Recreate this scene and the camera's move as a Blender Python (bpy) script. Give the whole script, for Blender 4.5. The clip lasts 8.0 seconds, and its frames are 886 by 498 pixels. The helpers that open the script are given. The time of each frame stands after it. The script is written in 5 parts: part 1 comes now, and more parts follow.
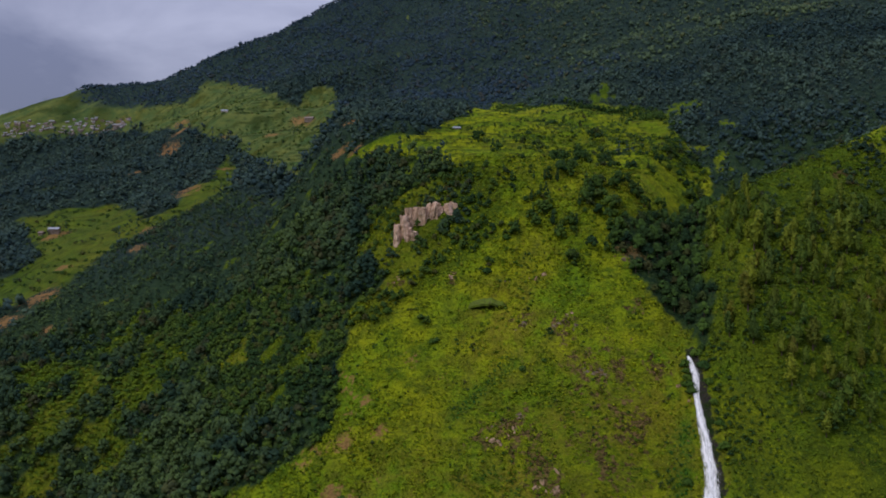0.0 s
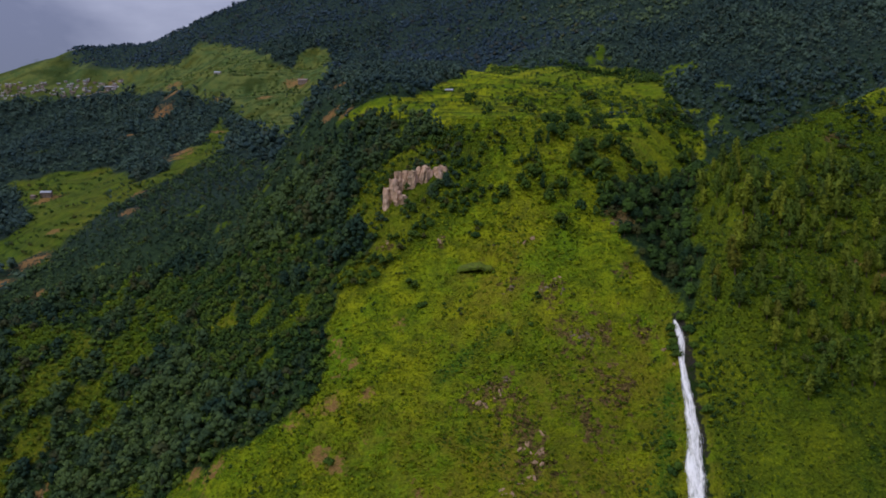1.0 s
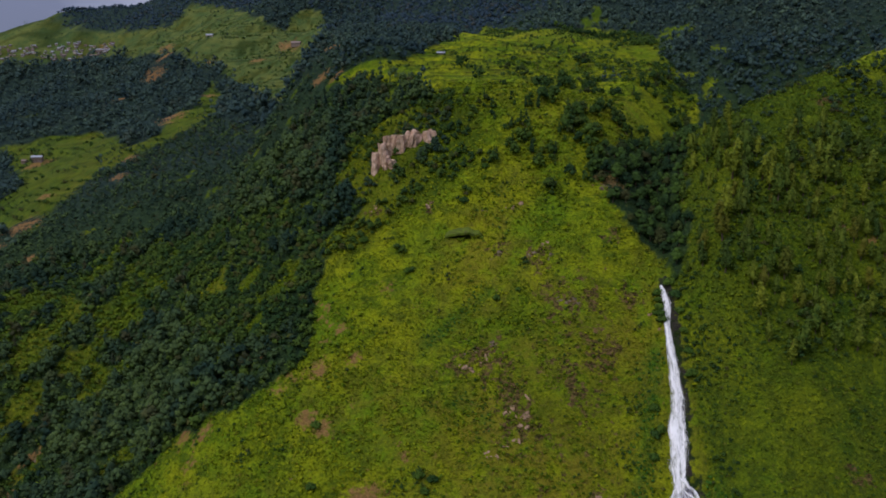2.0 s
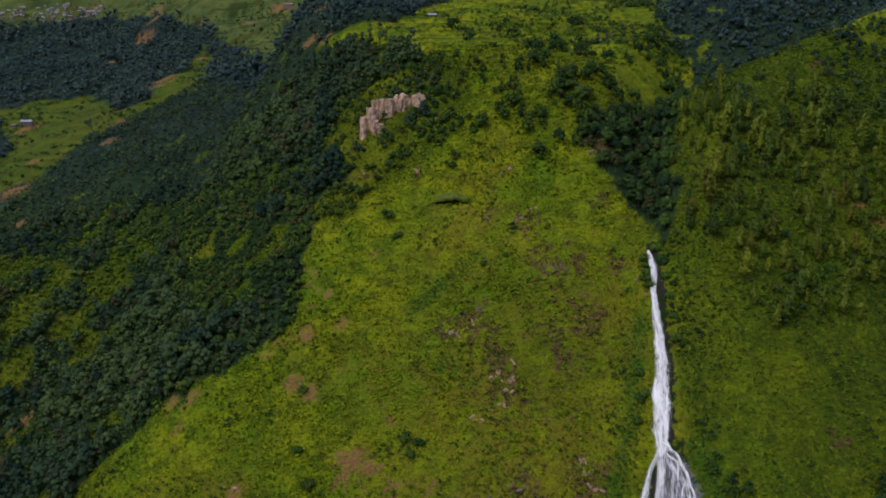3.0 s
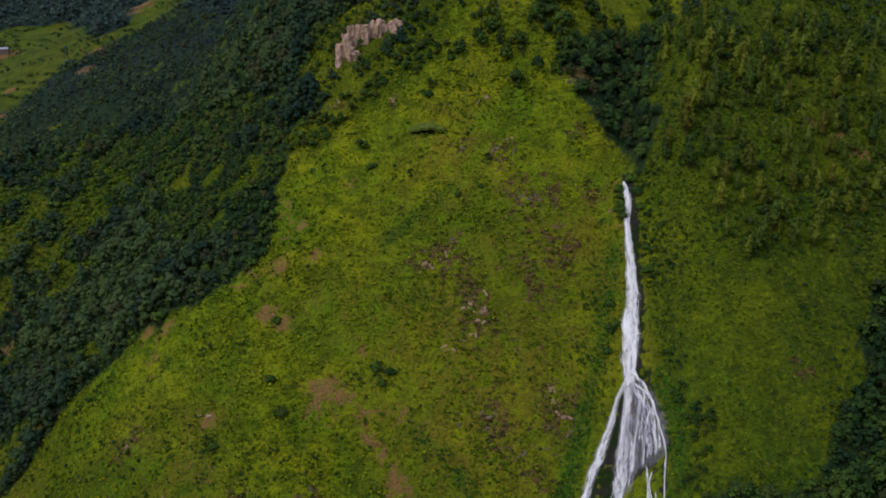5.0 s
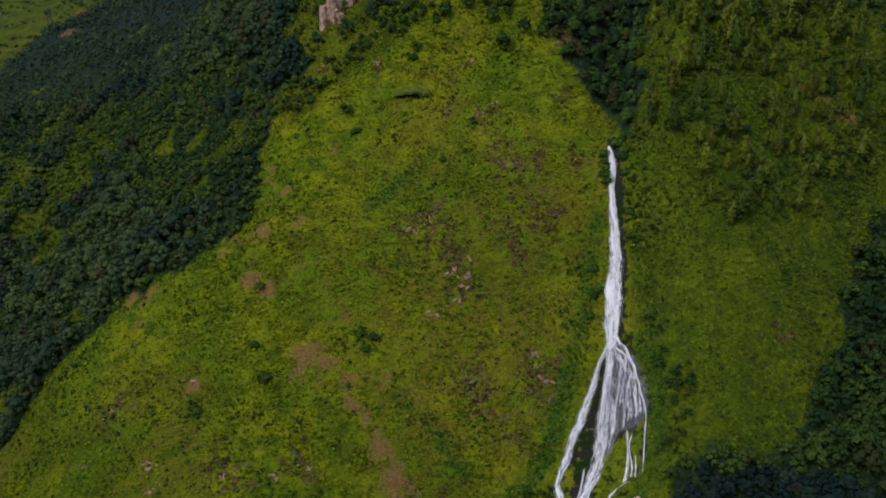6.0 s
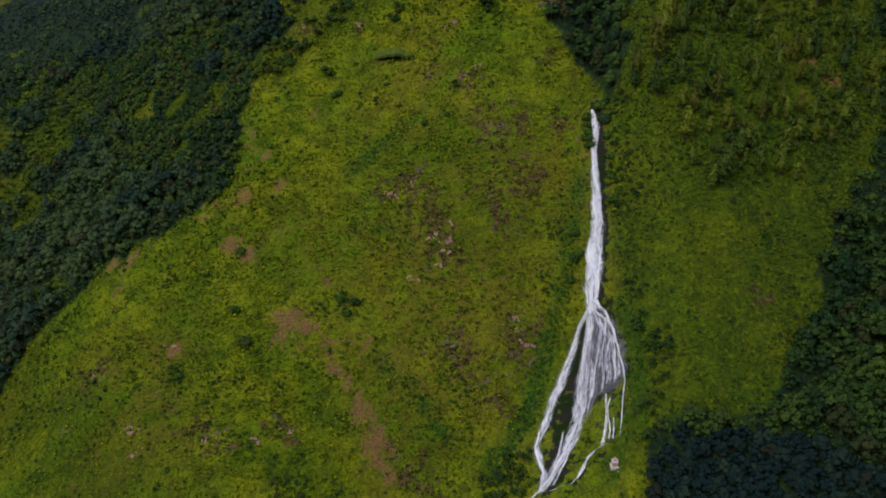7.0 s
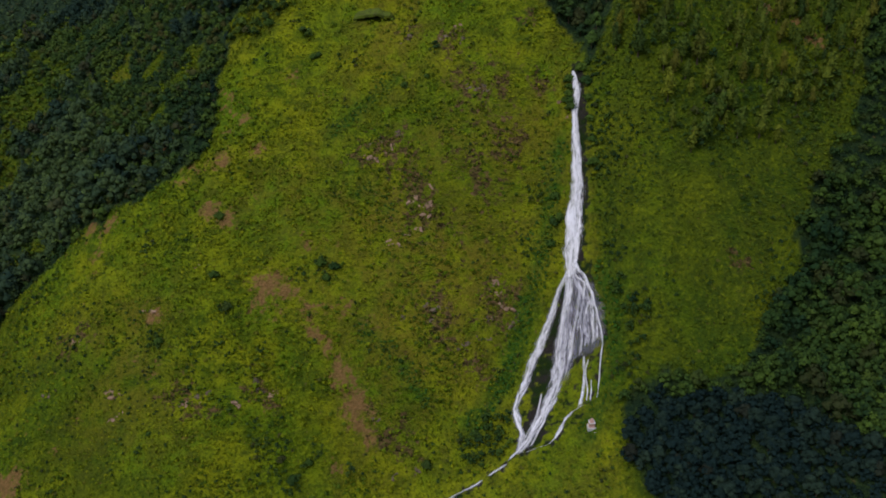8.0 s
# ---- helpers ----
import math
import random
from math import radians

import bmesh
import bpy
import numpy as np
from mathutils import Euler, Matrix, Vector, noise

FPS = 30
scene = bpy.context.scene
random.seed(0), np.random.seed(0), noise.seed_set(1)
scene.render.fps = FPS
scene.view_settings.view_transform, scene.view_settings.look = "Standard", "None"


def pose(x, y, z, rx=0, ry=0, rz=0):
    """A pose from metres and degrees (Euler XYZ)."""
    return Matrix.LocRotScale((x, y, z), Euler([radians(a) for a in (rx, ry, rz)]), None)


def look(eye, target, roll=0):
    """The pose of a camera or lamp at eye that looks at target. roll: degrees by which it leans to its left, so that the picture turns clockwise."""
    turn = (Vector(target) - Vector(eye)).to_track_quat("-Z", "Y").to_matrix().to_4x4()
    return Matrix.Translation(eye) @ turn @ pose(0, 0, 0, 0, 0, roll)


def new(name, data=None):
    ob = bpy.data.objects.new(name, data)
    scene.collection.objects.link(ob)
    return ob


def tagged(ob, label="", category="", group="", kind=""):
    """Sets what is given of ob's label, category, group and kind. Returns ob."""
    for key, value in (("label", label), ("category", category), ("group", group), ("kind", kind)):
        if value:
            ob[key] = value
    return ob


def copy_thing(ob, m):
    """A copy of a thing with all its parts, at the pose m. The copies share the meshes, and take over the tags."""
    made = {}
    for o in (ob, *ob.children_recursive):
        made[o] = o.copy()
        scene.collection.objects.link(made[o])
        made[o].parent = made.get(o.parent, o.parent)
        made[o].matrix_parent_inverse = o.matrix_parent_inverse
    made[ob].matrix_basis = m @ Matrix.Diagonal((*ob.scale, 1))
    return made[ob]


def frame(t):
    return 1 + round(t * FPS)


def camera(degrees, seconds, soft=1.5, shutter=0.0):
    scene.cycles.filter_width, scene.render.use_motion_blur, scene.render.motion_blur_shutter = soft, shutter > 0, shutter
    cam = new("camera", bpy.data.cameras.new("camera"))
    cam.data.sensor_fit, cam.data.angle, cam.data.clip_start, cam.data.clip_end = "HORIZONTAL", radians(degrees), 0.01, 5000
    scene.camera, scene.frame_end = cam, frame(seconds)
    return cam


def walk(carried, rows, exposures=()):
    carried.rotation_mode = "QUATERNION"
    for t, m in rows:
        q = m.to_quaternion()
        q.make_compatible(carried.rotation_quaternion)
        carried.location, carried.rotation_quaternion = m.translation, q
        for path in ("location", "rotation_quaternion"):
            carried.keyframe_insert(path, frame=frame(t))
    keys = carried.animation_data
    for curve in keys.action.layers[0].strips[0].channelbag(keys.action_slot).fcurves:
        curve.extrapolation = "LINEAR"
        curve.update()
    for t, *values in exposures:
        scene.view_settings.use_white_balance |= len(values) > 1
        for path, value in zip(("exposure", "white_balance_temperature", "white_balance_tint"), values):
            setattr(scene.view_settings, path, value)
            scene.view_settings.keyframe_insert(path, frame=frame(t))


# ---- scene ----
cam = camera(62.7, 8.0, soft=1.85)
METRES, EYE, TILT, LEAN, TURN = 40.0, 220.0, -3.0, 0.0, 0.0
EXPOSURE = 0.16
ROWS = [
    (0.0, 0.0, 0.0, 0.0, 0.0, 0.0, -0.0),
    (0.5, 0.0612, 0.0151, -0.0, -0.05, -1.42, -0.03),
    (1.0, 0.1218, 0.0299, -0.0007, -0.1, -2.84, -0.04),
    (1.5, 0.1841, 0.0435, -0.0015, -0.15, -4.21, -0.05),
    (3.0, 0.3701, 0.0807, -0.0044, -0.31, -8.32, -0.04),
    (3.5, 0.4299, 0.0931, -0.0079, -0.37, -9.65, -0.07),
    (4.0, 0.4931, 0.1057, -0.0132, -0.39, -10.99, -0.07),
    (5.5, 0.6733, 0.1411, -0.0313, -0.68, -14.97, -0.1),
    (6.0, 0.7339, 0.1498, -0.0368, -0.87, -16.31, -0.1),
    (6.5, 0.7957, 0.1603, -0.0425, -1.1, -17.67, -0.11),
    (7.0, 0.8566, 0.1692, -0.0486, -1.37, -19.05, -0.12),
    (7.5, 0.9191, 0.1773, -0.0525, -1.66, -20.47, -0.12),
    (8.0, 0.9792, 0.1845, -0.0592, -2.0, -21.86, -0.12),
]
walk(cam, [(t, pose(0, 0, EYE, TILT, LEAN, TURN) @ pose(METRES * x, METRES * y, METRES * z, 90 + pitch, roll, yaw)) for t, x, y, z, yaw, pitch, roll in ROWS],
     exposures=((0.0, EXPOSURE), (3.0, EXPOSURE - 0.04), (5.5, EXPOSURE - 0.13), (8.0, EXPOSURE - 0.18)))

# ---- sky and sun ----
SUN_HEIGHT, SUN_SIDE = radians(52), radians(-125)      # measured clockwise from +y
world = bpy.data.worlds.new("sky")
scene.world = world
world.use_nodes = True
wn, wl = world.node_tree.nodes, world.node_tree.links
wn.clear()
w_out, w_bg = wn.new("ShaderNodeOutputWorld"), wn.new("ShaderNodeBackground")
w_sky = wn.new("ShaderNodeTexSky")
w_sky.sky_type, w_sky.sun_disc = "NISHITA", False
w_sky.sun_elevation, w_sky.sun_rotation = SUN_HEIGHT, SUN_SIDE
w_pos, w_map, w_noise = wn.new("ShaderNodeTexCoord"), wn.new("ShaderNodeMapping"), wn.new("ShaderNodeTexNoise")
w_map.inputs["Scale"].default_value = (2.2, 2.2, 5.5)
w_noise.inputs["Scale"].default_value, w_noise.inputs["Detail"].default_value = 1.7, 6.0
w_noise.inputs["Distortion"].default_value = 0.4
w_ramp, w_mix = wn.new("ShaderNodeValToRGB"), wn.new("ShaderNodeMix")
w_ramp.color_ramp.elements[0].position, w_ramp.color_ramp.elements[0].color = 0.34, (2.02, 2.2, 3.6, 1)
w_ramp.color_ramp.elements[1].position, w_ramp.color_ramp.elements[1].color = 0.68, (4.7, 4.9, 6.8, 1)
w_mix.data_type = "RGBA"
w_mix.inputs["Factor"].default_value = 0.86
wl.new(w_pos.outputs["Generated"], w_map.inputs["Vector"])
wl.new(w_map.outputs["Vector"], w_noise.inputs["Vector"])
wl.new(w_noise.outputs["Fac"], w_ramp.inputs["Fac"])
wl.new(w_sky.outputs["Color"], w_mix.inputs["A"])
wl.new(w_ramp.outputs["Color"], w_mix.inputs["B"])
# an overcast sky is brightest overhead
w_axes, w_rise, w_dome = wn.new("ShaderNodeSeparateXYZ"), wn.new("ShaderNodeMath"), wn.new("ShaderNodeVectorMath")
w_rise.operation, w_rise.use_clamp = "MULTIPLY_ADD", False
w_rise.inputs[1].default_value, w_rise.inputs[2].default_value = 1.5, 0.72
w_dome.operation = "SCALE"
wl.new(w_pos.outputs["Generated"], w_axes.inputs[0])
wl.new(w_axes.outputs["Z"], w_rise.inputs[0])
wl.new(w_mix.outputs["Result"], w_dome.inputs[0])
wl.new(w_rise.outputs[0], w_dome.inputs["Scale"])
wl.new(w_dome.outputs[0], w_bg.inputs["Color"])
w_bg.inputs["Strength"].default_value = 0.082
wl.new(w_bg.outputs["Background"], w_out.inputs["Surface"])

sun = new("sun", bpy.data.lights.new("sun", "SUN"))
sun.data.energy, sun.data.angle, sun.data.color = 1.25, radians(32), (1.0, 0.95, 0.86)
sun_way = Vector((math.sin(SUN_SIDE) * math.cos(SUN_HEIGHT), math.cos(SUN_SIDE) * math.cos(SUN_HEIGHT), math.sin(SUN_HEIGHT)))
sun.matrix_world = look(sun_way * 900, (0, 0, 0))


# ---- materials ----
class Shade:
    """A small builder for procedural materials."""

    def __init__(self, name, rough=0.8, gloss=0.2):
        self.mat = bpy.data.materials.new(name)
        self.mat.use_nodes = True
        self.n, self.l = self.mat.node_tree.nodes, self.mat.node_tree.links
        self.bsdf = self.n["Principled BSDF"]
        self.bsdf.inputs["Roughness"].default_value = rough
        self.bsdf.inputs["Specular IOR Level"].default_value = gloss
        self.place = self.n.new("ShaderNodeTexCoord").outputs["Object"]

    def put(self, socket, value):
        if hasattr(value, "is_output"):
            self.l.new(value, socket)
        elif isinstance(value, (tuple, list)) and len(value) == 3 and socket.type == "RGBA":
            socket.default_value = (*value, 1)
        else:
            socket.default_value = value

    def noise(self, size, detail=4.0, stretch=(1, 1, 1), rough=0.55):
        m, t = self.n.new("ShaderNodeMapping"), self.n.new("ShaderNodeTexNoise")
        m.inputs["Scale"].default_value = stretch
        self.l.new(self.place, m.inputs["Vector"])
        self.l.new(m.outputs["Vector"], t.inputs["Vector"])
        t.inputs["Scale"].default_value, t.inputs["Detail"].default_value = 1.0 / size, detail
        t.inputs["Roughness"].default_value = rough
        return t.outputs["Fac"]

    def attr(self, name):
        a = self.n.new("ShaderNodeAttribute")
        a.attribute_name = name
        return a.outputs["Fac"]

    def each(self):
        return self.n.new("ShaderNodeObjectInfo").outputs["Random"]

    def island(self):
        return self.n.new("ShaderNodeNewGeometry").outputs["Random Per Island"]

    def math(self, op, a, b=0.0, c=0.0):
        m = self.n.new("ShaderNodeMath")
        m.operation = op
        for s, v in zip(m.inputs, (a, b, c)):
            self.put(s, v)
        return m.outputs[0]

    def span(self, value, lo, hi):
        """0 below lo, 1 above hi, smooth between."""
        m = self.n.new("ShaderNodeMapRange")
        m.interpolation_type = "SMOOTHSTEP"
        self.put(m.inputs["Value"], value)
        m.inputs["From Min"].default_value, m.inputs["From Max"].default_value = lo, hi
        return m.outputs["Result"]

    def mix(self, f, a, b):
        m = self.n.new("ShaderNodeMix")
        m.data_type = "RGBA"
        self.put(m.inputs["Factor"], f)
        self.put(m.inputs["A"], a)
        self.put(m.inputs["B"], b)
        return m.outputs["Result"]

    def bump(self, height, strength, distance):
        b = self.n.new("ShaderNodeBump")
        b.inputs["Strength"].default_value, b.inputs["Distance"].default_value = strength, distance
        self.l.new(height, b.inputs["Height"])
        self.l.new(b.outputs["Normal"], self.bsdf.inputs["Normal"])

    def done(self, color):
        self.put(self.bsdf.inputs["Base Color"], color)
        return self.mat


def ground_material():
    s = Shade("hillside_ground", 0.95, 0.04)
    broad, mid, fine = s.noise(24, 4), s.noise(7, 5), s.noise(0.9, 5, rough=0.65)
    grass = s.mix(s.span(broad, 0.35, 0.66), (0.148, 0.244, 0.010), (0.310, 0.340, 0.011))
    grass = s.mix(s.math("MULTIPLY", s.span(mid, 0.40, 0.70), 0.8), grass, (0.053, 0.104, 0.008))
    grass = s.mix(s.math("MULTIPLY", s.span(fine, 0.50, 0.70), 0.7), grass, (0.036, 0.068, 0.008))
    # short level strokes: the shade of small ledges, put into the grass colour
    ledge = s.noise(1.0, 5, (0.16, 0.16, 0.75), 0.6)
    grass = s.mix(s.math("MULTIPLY", s.span(ledge, 0.52, 0.66), 0.6), grass, (0.040, 0.068, 0.010))
    grass = s.mix(s.math("MULTIPLY", s.attr("scrub"), 0.92), grass, s.mix(s.span(s.noise(4, 6, (1, 0.4, 0.5), 0.65), 0.38, 0.62), (0.080, 0.126, 0.008), (0.034, 0.072, 0.009)))
    # far meadow grass, greyed in its colour for the haze
    grass = s.mix(s.math("MULTIPLY", s.attr("hazy_pasture"), 0.9), grass, s.mix(s.math("MULTIPLY", s.span(s.noise(11, 6, rough=0.65), 0.50, 0.64), 0.7), s.mix(s.span(s.noise(26, 5), 0.38, 0.62), (0.062, 0.114, 0.038), (0.132, 0.164, 0.046)), (0.034, 0.062, 0.026)))
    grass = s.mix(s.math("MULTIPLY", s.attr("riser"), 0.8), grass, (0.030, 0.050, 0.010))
    grass = s.mix(s.math("MULTIPLY", s.attr("lush"), 0.85), grass, s.mix(fine, (0.062, 0.165, 0.013), (0.032, 0.095, 0.011)))
    straw = s.mix(fine, (0.33, 0.27, 0.026), (0.20, 0.165, 0.02))
    col = s.mix(s.math("MULTIPLY", s.attr("dry"), s.span(mid, 0.30, 0.62)), grass, straw)
    nub = s.noise(1.5, 6, (1, 1, 0.7), 0.72)
    close = s.math("SUBTRACT", 1.0, s.attr("hazy_brush"))
    col = s.mix(s.math("MULTIPLY", s.math("MULTIPLY", s.span(nub, 0.51, 0.63), 0.46), close), col, (0.026, 0.052, 0.009))
    col = s.mix(s.math("MULTIPLY", s.math("MULTIPLY", s.span(nub, 0.46, 0.36), 0.45), close), col, (0.300, 0.350, 0.013))
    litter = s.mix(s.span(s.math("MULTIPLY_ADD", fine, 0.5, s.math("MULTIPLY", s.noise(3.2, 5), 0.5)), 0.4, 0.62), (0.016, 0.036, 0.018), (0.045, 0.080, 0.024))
    # far undergrowth, in the same haze-tinted blue-green as the far crowns
    hazy_brush = s.mix(s.span(s.noise(6, 5), 0.4, 0.62), (0.016, 0.032, 0.030), (0.034, 0.058, 0.040))
    litter = s.mix(s.attr("hazy_brush"), litter, hazy_brush)
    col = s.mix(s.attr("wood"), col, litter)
    soil = s.mix(s.span(fine, 0.3, 0.7), (0.36, 0.190, 0.080), (0.20, 0.115, 0.040))
    torn = s.math("MULTIPLY_ADD", s.math("SUBTRACT", s.noise(2.4, 7, rough=0.7), 0.5), 3.0, s.attr("earth"))
    col = s.mix(s.math("MULTIPLY", s.span(torn, 0.34, 0.78), 0.88), col, soil)
    stone = s.mix(s.span(s.noise(1.0, 6, (0.45, 0.45, 1.1), 0.7), 0.38, 0.62), (0.034, 0.032, 0.010), (0.200, 0.132, 0.052))
    col = s.mix(s.span(s.math("MULTIPLY_ADD", s.math("SUBTRACT", s.noise(3.2, 7, rough=0.7), 0.5), 3.0, s.attr("rock")), 0.44, 0.72), col, stone)
    col = s.mix(s.span(s.math("MULTIPLY_ADD", s.math("SUBTRACT", s.noise(2.5, 6), 0.5), 2.2, s.attr("wet")), 0.45, 0.8), col, s.mix(s.span(mid, 0.4, 0.6), s.mix(fine, (0.030, 0.026, 0.024), (0.055, 0.048, 0.040)), (0.022, 0.042, 0.010)))
    s.bump(s.math("ADD", s.math("MULTIPLY_ADD", nub, -1.2, fine), s.math("MULTIPLY", mid, 1.6)), 1.0, 0.9)
    return s.done(col)


def foliage(name, lo, hi, dark=0.55, single=False, odd=(0.075, 0.062, 0.026)):
    """Leaves. single: each object has its own tint; otherwise the tint comes tree by tree from the mesh. odd: the colour of a few withered ones."""
    s = Shade(name, 0.75, 0.06)
    tint = s.each() if single else s.attr("tint")
    other = s.math("FRACT", s.math("MULTIPLY", tint, 37.7))
    col = s.mix(s.math("MULTIPLY_ADD", s.island(), 0.42, s.math("MULTIPLY", s.math("POWER", tint, 1.4), 0.65)), lo, hi)
    col = s.mix(s.math("MULTIPLY", s.span(other, 0.84, 0.97), 0.7), col, odd)
    col = s.mix(s.math("MULTIPLY", s.span(other, 0.22, 0.08), 0.6), col, tuple(0.6 * a + 0.012 * k for a, k in zip(lo, (0, 0.5, 1))))
    shade = tuple(v * dark for v in lo)
    col = s.mix(s.span(s.noise(0.8, 3), 0.48, 0.72), col, shade)
    s.done(col)
    # leaves let part of the light through
    thin, both = s.n.new("ShaderNodeBsdfTranslucent"), s.n.new("ShaderNodeMixShader")
    s.put(thin.inputs["Color"], col)
    both.inputs[0].default_value = 0.18
    s.l.new(s.bsdf.outputs[0], both.inputs[1])
    s.l.new(thin.outputs[0], both.inputs[2])
    s.l.new(both.outputs[0], s.n["Material Output"].inputs["Surface"])
    return s.mat


def stone_material(name, a, b, c, crack=0.0):
    s = Shade(name, 0.88, 0.25)
    col = s.mix(s.span(s.noise(2.4, 6), 0.35, 0.65), a, b)
    col = s.mix(s.span(s.noise(1.1, 6, (1, 1, 0.25)), 0.52, 0.68), col, c)
    col = s.mix(s.math("MULTIPLY", s.each(), 0.35), col, b)
    if crack:
        col = s.mix(s.math("MULTIPLY", s.span(s.noise(1.5, 5, (1, 1, 0.14), 0.65), 0.50, 0.62), crack), col, c)
    s.bump(s.noise(0.7, 6, (1, 1, 0.5)), 1.0, 0.5)
    return s.done(col)


def plain_material(name, a, b, size=0.6, rough=0.8, gloss=0.3):
    s = Shade(name, rough, gloss)
    s.bump(s.noise(size * 0.3, 4), 0.4, 0.05)
    return s.done(s.mix(s.math("MULTIPLY_ADD", s.each(), 0.5, s.math("MULTIPLY", s.noise(size, 5), 0.6)), a, b))


def water_material(name, cover, sheer=0.0, heart=0.27):
    """Falling white water: streaks along the flow, torn open where the sheet is thin."""
    s = Shade(name, 0.45, 0.4)
    s.place = s.n.new("ShaderNodeUVMap").outputs["UV"]
    streak = s.noise(1.0, 6, (0.9, 0.10, 1), 0.7)
    fine = s.noise(1.0, 6, (3.0, 0.42, 1), 0.75)
    both = s.math("MULTIPLY_ADD", fine, 0.45, s.math("MULTIPLY", streak, 0.55))
    core = s.math("SUBTRACT", 1.0, s.math("POWER", s.attr("edge"), 0.4))
    col = s.mix(s.span(s.math("MULTIPLY_ADD", core, heart, both), 0.46, 0.64), (0.33, 0.31, 0.42), (0.98, 0.97, 1.0))
    body = s.math("SUBTRACT", both, s.math("MULTIPLY", s.attr("edge"), 0.30))
    veil = s.math("MULTIPLY", s.span(s.attr("edge"), 0.95, 0.5), sheer)
    s.put(s.bsdf.inputs["Alpha"], s.math("MAXIMUM", s.span(body, 0.42 - cover, 0.64 - cover), veil))
    s.bump(both, 0.8, 0.5)
    return s.done(col)


GROUND = ground_material()
LEAF_WOOD = foliage("woodland_leaves", (0.026, 0.058, 0.038), (0.110, 0.166, 0.046), 0.85)
LEAF_COPSE = foliage("copse_leaves", (0.030, 0.074, 0.020), (0.134, 0.196, 0.026), 0.7, odd=(0.10, 0.08, 0.03))
LEAF_LUSH = foliage("fresh_leaves", (0.040, 0.128, 0.018), (0.086, 0.205, 0.026), 0.75)
# blue of distance haze, and the crest's cloud shade, put into these leaf colours
LEAF_FAR_HAZY = foliage("hazy_mountain_leaves", (0.034, 0.067, 0.074), (0.098, 0.152, 0.094), 0.85, odd=(0.060, 0.072, 0.046))
LEAF_SLOPE_HAZY = foliage("hazy_slope_forest_leaves", (0.039, 0.074, 0.062), (0.140, 0.196, 0.082), 0.85, odd=(0.14, 0.13, 0.05))
LEAF_CREST_HAZY = foliage("hazy_crest_forest_leaves", (0.034, 0.062, 0.094), (0.062, 0.102, 0.122), 0.9)
LEAF_SHRUB = foliage("shrub_leaves", (0.062, 0.126, 0.009), (0.205, 0.255, 0.010), 0.7, odd=(0.11, 0.085, 0.03))
LEAF_SCRUB = foliage("scrub_leaves", (0.063, 0.124, 0.014), (0.198, 0.252, 0.016), 0.7, odd=(0.09, 0.08, 0.02))
LEAF_GRASS = foliage("grass_blades", (0.116, 0.206, 0.009), (0.350, 0.366, 0.012), 0.7, odd=(0.16, 0.13, 0.02))
LEAF_PINE = foliage("pine_needles", (0.046, 0.104, 0.022), (0.260, 0.290, 0.026), 0.75, single=True, odd=(0.16, 0.14, 0.02))
LEAF_TREE = foliage("tree_leaves", (0.016, 0.040, 0.018), (0.085, 0.155, 0.028), 0.7, single=True)
LEAF_SPRUCE = foliage("spruce_needles", (0.016, 0.042, 0.030), (0.058, 0.100, 0.052), 0.75, single=True, odd=(0.05, 0.06, 0.03))
LEAF_GROVE = foliage("grove_leaves", (0.013, 0.031, 0.026), (0.040, 0.070, 0.040), 0.75, single=True, odd=(0.035, 0.034, 0.02))
LEAF_THICKET = foliage("thicket_leaves", (0.019, 0.052, 0.016), (0.105, 0.172, 0.024), 0.7, odd=(0.05, 0.05, 0.02))
LEAF_BUSH = foliage("bush_leaves", (0.042, 0.096, 0.018), (0.105, 0.170, 0.024), 0.75, single=True)
BARK = plain_material("bark", (0.07, 0.05, 0.035), (0.14, 0.10, 0.07), 0.4)
STONE_PINK = stone_material("pink_rock", (0.47, 0.305, 0.200), (0.25, 0.160, 0.090), (0.066, 0.050, 0.028))
STONE_CLIFF = stone_material("cliff_rock", (0.74, 0.52, 0.40), (0.52, 0.33, 0.23), (0.085, 0.062, 0.040), 0.6)
STONE_GREY = stone_material("grey_rock", (0.22, 0.165, 0.105), (0.12, 0.095, 0.055), (0.05, 0.045, 0.026))
STONE_MOSSY = stone_material("mossy_rock", (0.130, 0.180, 0.010), (0.080, 0.110, 0.012), (0.060, 0.052, 0.016))
WATER_FULL = water_material("white_water", 0.07, 0.12, 0.24)
WATER_UPPER = water_material("falling_water", 0.10, 0.0, 0.30)
WATER_THREAD = water_material("thread_of_water", 0.07, 0.0, 0.34)
WATER_THIN = water_material("thin_water_veil", 0.03, 0.22, 0.03)
WALL_PALE = plain_material("pale_plaster", (0.62, 0.58, 0.52), (0.42, 0.30, 0.24))
WALL_MUD = plain_material("mud_plaster", (0.16, 0.11, 0.085), (0.30, 0.24, 0.20))
ROOF_TIN = plain_material("tin_roofing", (0.52, 0.53, 0.58), (0.26, 0.27, 0.32), 1.5, 0.45, 0.5)
ROOF_RUST = plain_material("rusty_roofing", (0.14, 0.085, 0.075), (0.30, 0.22, 0.20), 1.5, 0.7)
TIMBER = plain_material("weathered_timber", (0.10, 0.07, 0.05), (0.18, 0.13, 0.09))
PAINT_PINK = plain_material("pink_painted_masonry", (0.62, 0.33, 0.27), (0.72, 0.48, 0.40))
PAINT_WHITE = plain_material("white_painted_masonry", (0.78, 0.76, 0.74), (0.66, 0.64, 0.62))

# ---- landform ----
def plane(x, y, x0, y0, z0, gx, gy, twist=0.0):
    """The height of a tilted face through (x0, y0, z0) with its two gradients."""
    return z0 + gx * (x - x0) + (gy + twist * (x - x0)) * (y - y0)


